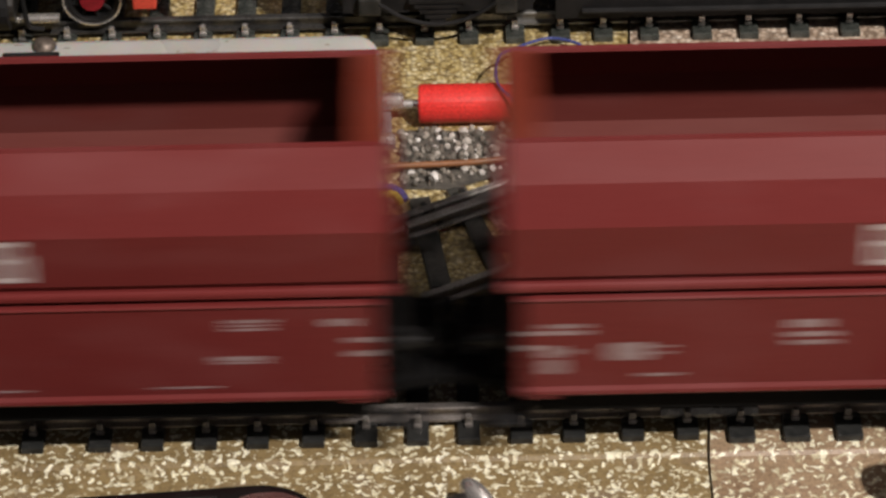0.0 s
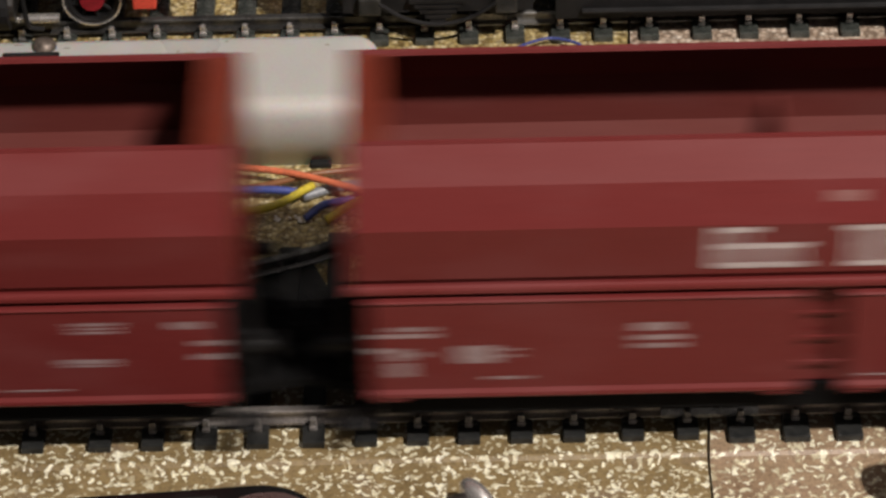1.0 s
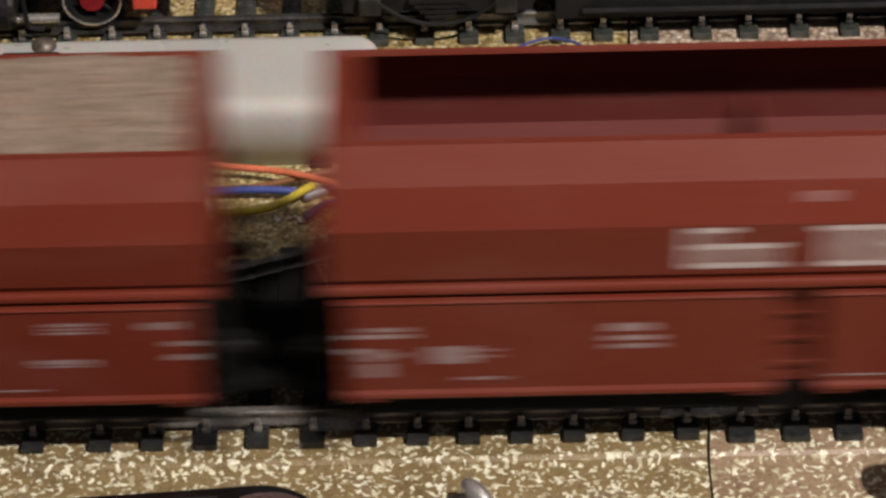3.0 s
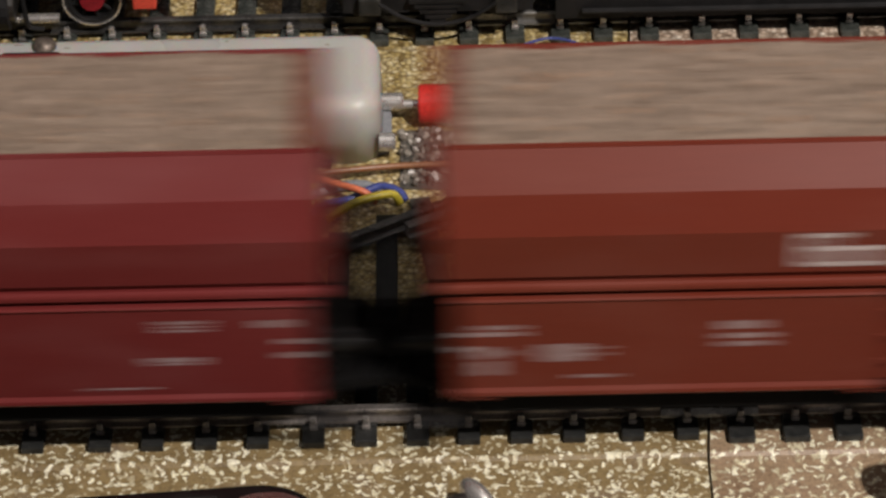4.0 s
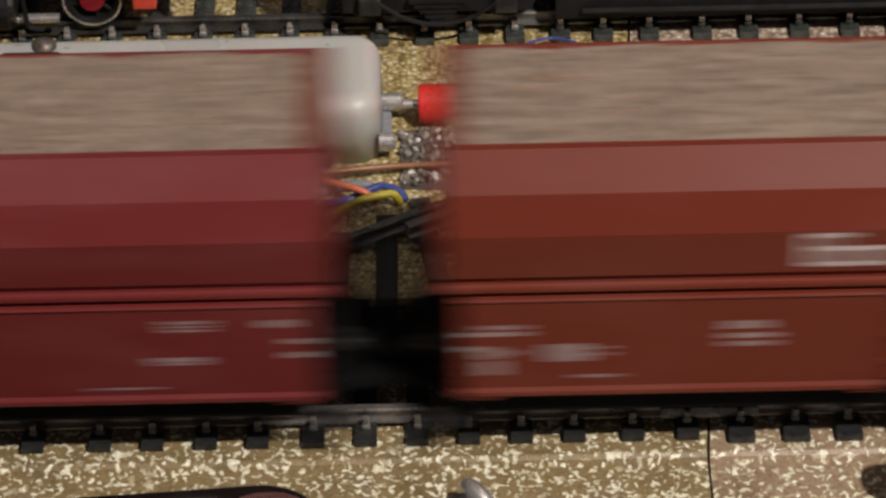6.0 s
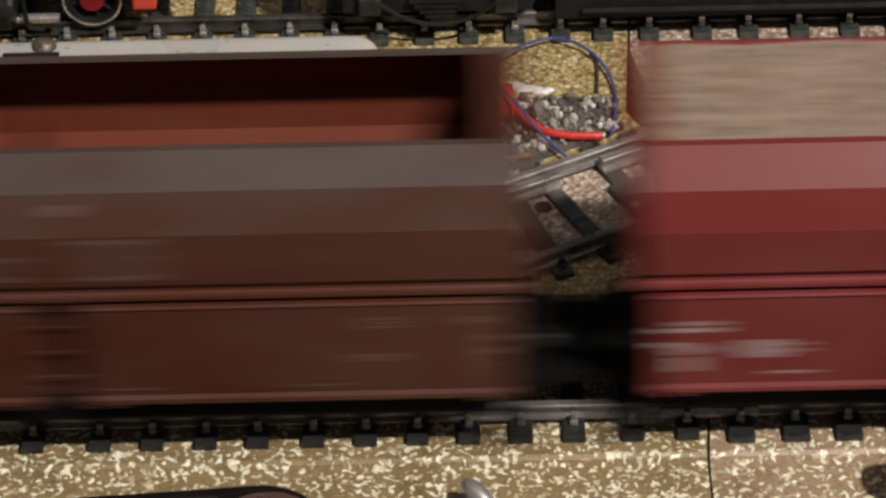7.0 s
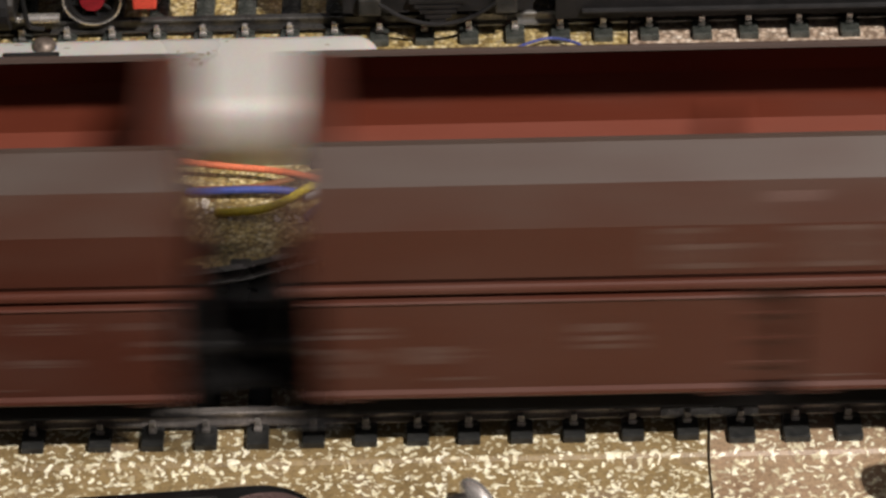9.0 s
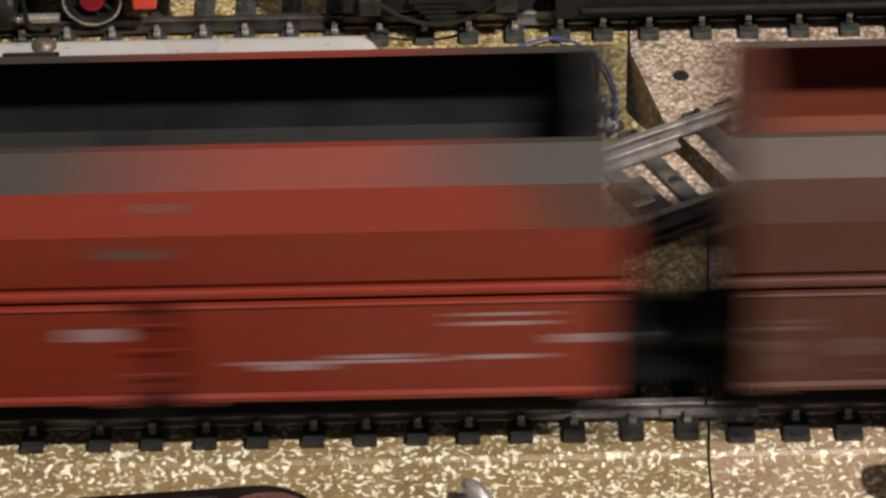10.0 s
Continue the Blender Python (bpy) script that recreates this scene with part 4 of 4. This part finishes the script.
        bm = box(bmesh.new(), x * 42 - 16, x * 42 + 16, -12.2, -10.2, 6.5, 10.8, 0.5)
        box(bm, x * 42 - 16, x * 42 + 16, 10.2, 12.2, 6.5, 10.8, 0.5)
        box(bm, x * 42 - 4, x * 42 + 4, -11, 11, 7.5, 10.9)
        for dx in (-10.3, 10.3):
            for y in (-12.6, 12.6):
                box(bm, x * 42 + dx - 1.6, x * 42 + dx + 1.6, y - 0.6, y + 0.6, 6.9, 10.4, 0.3)
        part("bogie_frame", bm, BLACK, w)
        for dx in (-10.3, 10.3):
            bm = bmesh.new()
            for sy in (-1, 1):
                turned(bm, [(0, sy * 7.0), (4.2, sy * 7.2), (6.3, sy * 7.2), (6.2, sy * 7.9), (5.45, sy * 8.1), (5.4, sy * 10.1), (4.4, sy * 10.1), (4.0, sy * 9.5), (1.4, sy * 9.6), (1.2, sy * 10.2), (0, sy * 10.3)], (0, 0, 0), "Y", 24)
            rod(bm, (0, -11.5, 0), (0, 11.5, 0), 0.9, 10)
            part("wheelset", bm, WHEEL_STEEL, w, at=(x * 42 + dx, 0, RAIL_H + 5.4))
    # lower hopper and frame between the doors
    part("underframe", box(bmesh.new(), -58.5, 58.5, -9.6, 9.6, 10.8, 14.5, 0.3), BLACK, w)
    bm = prism(bmesh.new(), [(-15.4, 28.6), (-5, 21.0), (0, 25.0), (5, 21.0), (15.4, 28.6), (13.6, 14.4), (-13.6, 14.4)], -56, 56)
    part("saddle", bm, inside, w)
    part("partition", prism(bmesh.new(), [(-16.0, 30.8), (-16.3, 34.0), (16.3, 34.0), (16.0, 30.8), (6, 22), (-6, 22)], -4.2, -3.2), inside, w)
    # markings on both sides of the wagon
    for sgn in (-1, 1):
        q = PRINT if lettering else FAINT
        low_q = PRINT_LOW if body is not BROWN else FAINT
        up = [(-15.2, -14.4, 31.1, 35.0), (-14.8, -9.4, 34.5, 35.0), (-14.4, -4.2, 32.9, 33.4), (-14.8, -3.4, 31.0, 31.5), (-5.6, -3.4, 33.0, 33.4), (-12.9, -12.5, 33.4, 34.6), (-11.2, -10.8, 33.4, 34.6),
              (1.0, 13.0, 34.55, 35.0), (1.4, 13.6, 31.0, 31.45), (13.0, 13.6, 31.3, 33.6), (9.6, 12.2, 32.9, 33.3)]
        up += [(1.8 + 1.15 * k, 2.3 + 1.15 * k, 31.3, 34.7) for k in range(10)] + [(-13.8 + 1.15 * k, -13.4 + 1.15 * k, 31.4, 33.0) for k in range(9)]
        if body is ORANGE:
            up = [(-7.0, 1.2, 33.0, 34.0)]
        for x0, x1, z0, z1 in up:
            bar_print(w, q, x0 + 0.8, x1 + 0.8, sgn, low_edge, side[2], 31.2 + (z0 - 31.0) * (bz - 31.6) / 4, 31.2 + (z1 - 31.0) * (bz - 31.6) / 4)
        low = [(-55.0, -49.2, 22.5, 23.2), (-57.4, -49.2, 21.4, 22.1), (-57.4, -55.6, 18.9, 19.8), (-55.0, -52.4, 17.6, 19.6), (-54.8, -52.2, 14.9, 17.2), (-52.0, -50.4, 18.2, 19.0),
               (-46.4, -41.4, 17.0, 19.9), (-40.8, -38.4, 19.0, 19.35), (-40.8, -38.6, 17.9, 18.3), (-42.4, -37.4, 14.2, 14.65),
               (-23.6, -18.9, 21.9, 23.2), (-24.0, -17.7, 20.35, 21.15), (-23.8, -17.9, 19.0, 19.75),
               (38.4, 44.2, 24.5, 25.0), (38.4, 44.0, 23.9, 24.2), (38.4, 43.8, 23.2, 23.6), (36.6, 43.2, 18.2, 18.9), (37.0, 43.2, 17.7, 18.0), (50.9, 54.6, 23.7, 24.9), (53.8, 57.3, 20.9, 21.7), (53.8, 57.3, 18.6, 19.5),
               (4.5, 12.5, 13.6, 13.85), (29.0, 36.5, 13.7, 13.95)]
        if body is ORANGE:
            low = [(-10.4, -4.0, 21.9, 24.0), (10.5, 36.0, 17.4, 17.9), (14.0, 21.0, 16.4, 17.3), (23.0, 33.0, 18.2, 18.8), (38.5, 50.0, 24.9, 25.4), (38.5, 49.5, 23.3, 23.9), (38.5, 49.0, 17.7, 18.4), (51.0, 57.0, 20.2, 21.6)]
        bar_print(w, DIM_PRINT if lettering else FAINT, 0.2, 3.9, sgn, side[2], side[1], bz + 2.5, bz + 3.7)
        for x0, x1, z0, z1 in low:
            bar_print(w, low_q, x0, x1, sgn, (17.05, 12.7), (17.7, 26.8), z0, z1)
    if loaded:
        bm = bmesh.new()
        nx, ny = 110, 22
        rows = [[bm.verts.new((-56.7 + 113.4 * i / nx, -10.9 + 21.8 * j / ny, 46.2 + 0.45 * noise.noise((i * 0.6, j * 0.62, 1.7)) + 0.35 * noise.noise((i * 0.15, j * 0.2, 5.2))))
                 for j in range(ny + 1)] for i in range(nx + 1)]
        for i in range(nx):
            for j in range(ny):
                bm.faces.new((rows[i][j], rows[i + 1][j], rows[i + 1][j + 1], rows[i][j + 1]))
        part("gravel_bed", bm, STONE, w, "grey-brown crushed stone filling the hopper")
        rng = random.Random(11)
        bm = bmesh.new()
        for k in range(960):
            x, y, r = rng.uniform(-56.3, 56.3), rng.uniform(-10.2, 10.2), rng.choice((0.35, 0.45, 0.55, 0.7))
            m = Matrix.Translation((x, y, 46.2 + rng.uniform(0, 0.25))) @ Euler((rng.random() * 6, rng.random() * 6, rng.random() * 6)).to_matrix().to_4x4() @ Matrix.Diagonal((1, rng.uniform(0.6, 1), rng.uniform(0.5, 0.9), 1))
            bmesh.ops.create_icosphere(bm, subdivisions=1, radius=r, matrix=m)
        tagged(part("gravel_top", bm, PEBBLE, w, "pinkish grey and brown gravel stones"), kind="stuff")
    return w


KINDS = {
    "red": ("oxide-red hopper wagon with white lettering, empty", RED, RED, RED, RED_IN, True, False),
    "warm": ("warm orange-tinged oxide-red hopper wagon, empty", RED_B, RED_B, RED_B, RED_IN, True, False),
    "full": ("oxide-red hopper wagon filled with grey-brown gravel", RED, RED, RED, RED, True, True),
    "warm_full": ("warm oxide-red hopper wagon filled with grey-brown gravel", RED_B, RED_B, RED_B, RED_B, True, True),
    "brown": ("dusty brown weathered hopper wagon, empty", BROWN, BROWN_SIDE, BROWN_TOP, BROWN_IN, False, False),
    "orange": ("orange-red hopper wagon with sooty black inside", ORANGE, ORANGE_SIDE, ORANGE_TOP, SOOT, False, False),
}
ORDER = ["red", "red", "red", "warm", "warm_full", "full", "warm_full", "full", "brown", "brown", "brown", "brown", "orange"]
made, wagons = {}, []
for kind in ORDER:
    if kind in made:
        wagons.append(copy_thing(made[kind], Matrix.Identity(4)))
    else:
        made[kind] = hopper_wagon(*KINDS[kind])
        wagons.append(made[kind])

# Way of the train along its track: seconds and a reading along the rail, 14.045 to the millimetre.
WAY = [(0.0, -137), (0.1, 22), (0.2, 182), (0.3, 334), (0.4, 490), (0.5, 650), (0.6, 806), (0.7, 964), (0.8, 1122), (0.9, 1288), (1.0, 1460),
       (1.1, 1617), (1.2, 1773), (1.3, 1930), (1.4, 2105), (1.5, 2278), (1.6, 2446), (1.7, 2626), (1.8, 2808), (1.9, 2998), (2.0, 3194), (2.1, 3372),
       (2.2, 3562), (2.3, 3750), (2.4, 3946), (2.5, 4151), (2.6, 4330), (2.7, 4544), (3.25, 5660), (3.8, 6789), (3.9, 7009), (4.0, 7218), (4.1, 7425), (4.2, 7627),
       (4.3, 7817), (4.4, 8000), (4.5, 8187), (4.6, 8362), (4.7, 8540), (4.8, 8715), (4.9, 8888), (5.0, 9069), (5.1, 9242), (5.2, 9420), (5.3, 9600),
       (5.4, 9792), (5.5, 9982), (5.6, 10168), (5.7, 10364), (6.25, 11515), (6.8, 12711), (6.9, 12937), (7.0, 13177), (7.1, 13425), (7.2, 13655), (7.3, 13904), (7.4, 14150),
       (7.5, 14382), (7.6, 14622), (7.7, 14842), (7.8, 15088), (7.9, 15341), (8.0, 15584), (8.1, 15844), (8.2, 16108), (8.3, 16356), (8.4, 16616), (8.5, 16862),
       (8.6, 17125), (8.7, 17390), (8.8, 17645), (8.9, 17905), (9.0, 18182), (9.1, 18442), (9.2, 18706), (9.3, 18967), (9.4, 19229), (9.5, 19504), (9.6, 19762),
       (9.7, 20030), (9.8, 20290), (9.9, 20556), (10.0, 20820)]
WAY_T, WAY_X = [t for t, u in WAY], [(u - 784) / 14.045 - 0.25 for t, u in WAY]


def motions():
    for k, w in enumerate(wagons):
        shift = -(k - 1) * PITCH
        walk(w, [(t, pose((x + shift) * 0.001, 0, 0)) for t, x in zip(WAY_T, WAY_X)])
        for wheel in w.children:
            if wheel.name.startswith("wheelset"):
                x0, _, z0 = wheel.location
                rows = []
                for f in range(301):
                    way = float(np.interp(f / 30, WAY_T, WAY_X))
                    rows.append((f / 30, pose(x0, 0, z0, 0, math.degrees(way / 5.4) % 360.0, 0)))
                walk(wheel, rows)


motions()
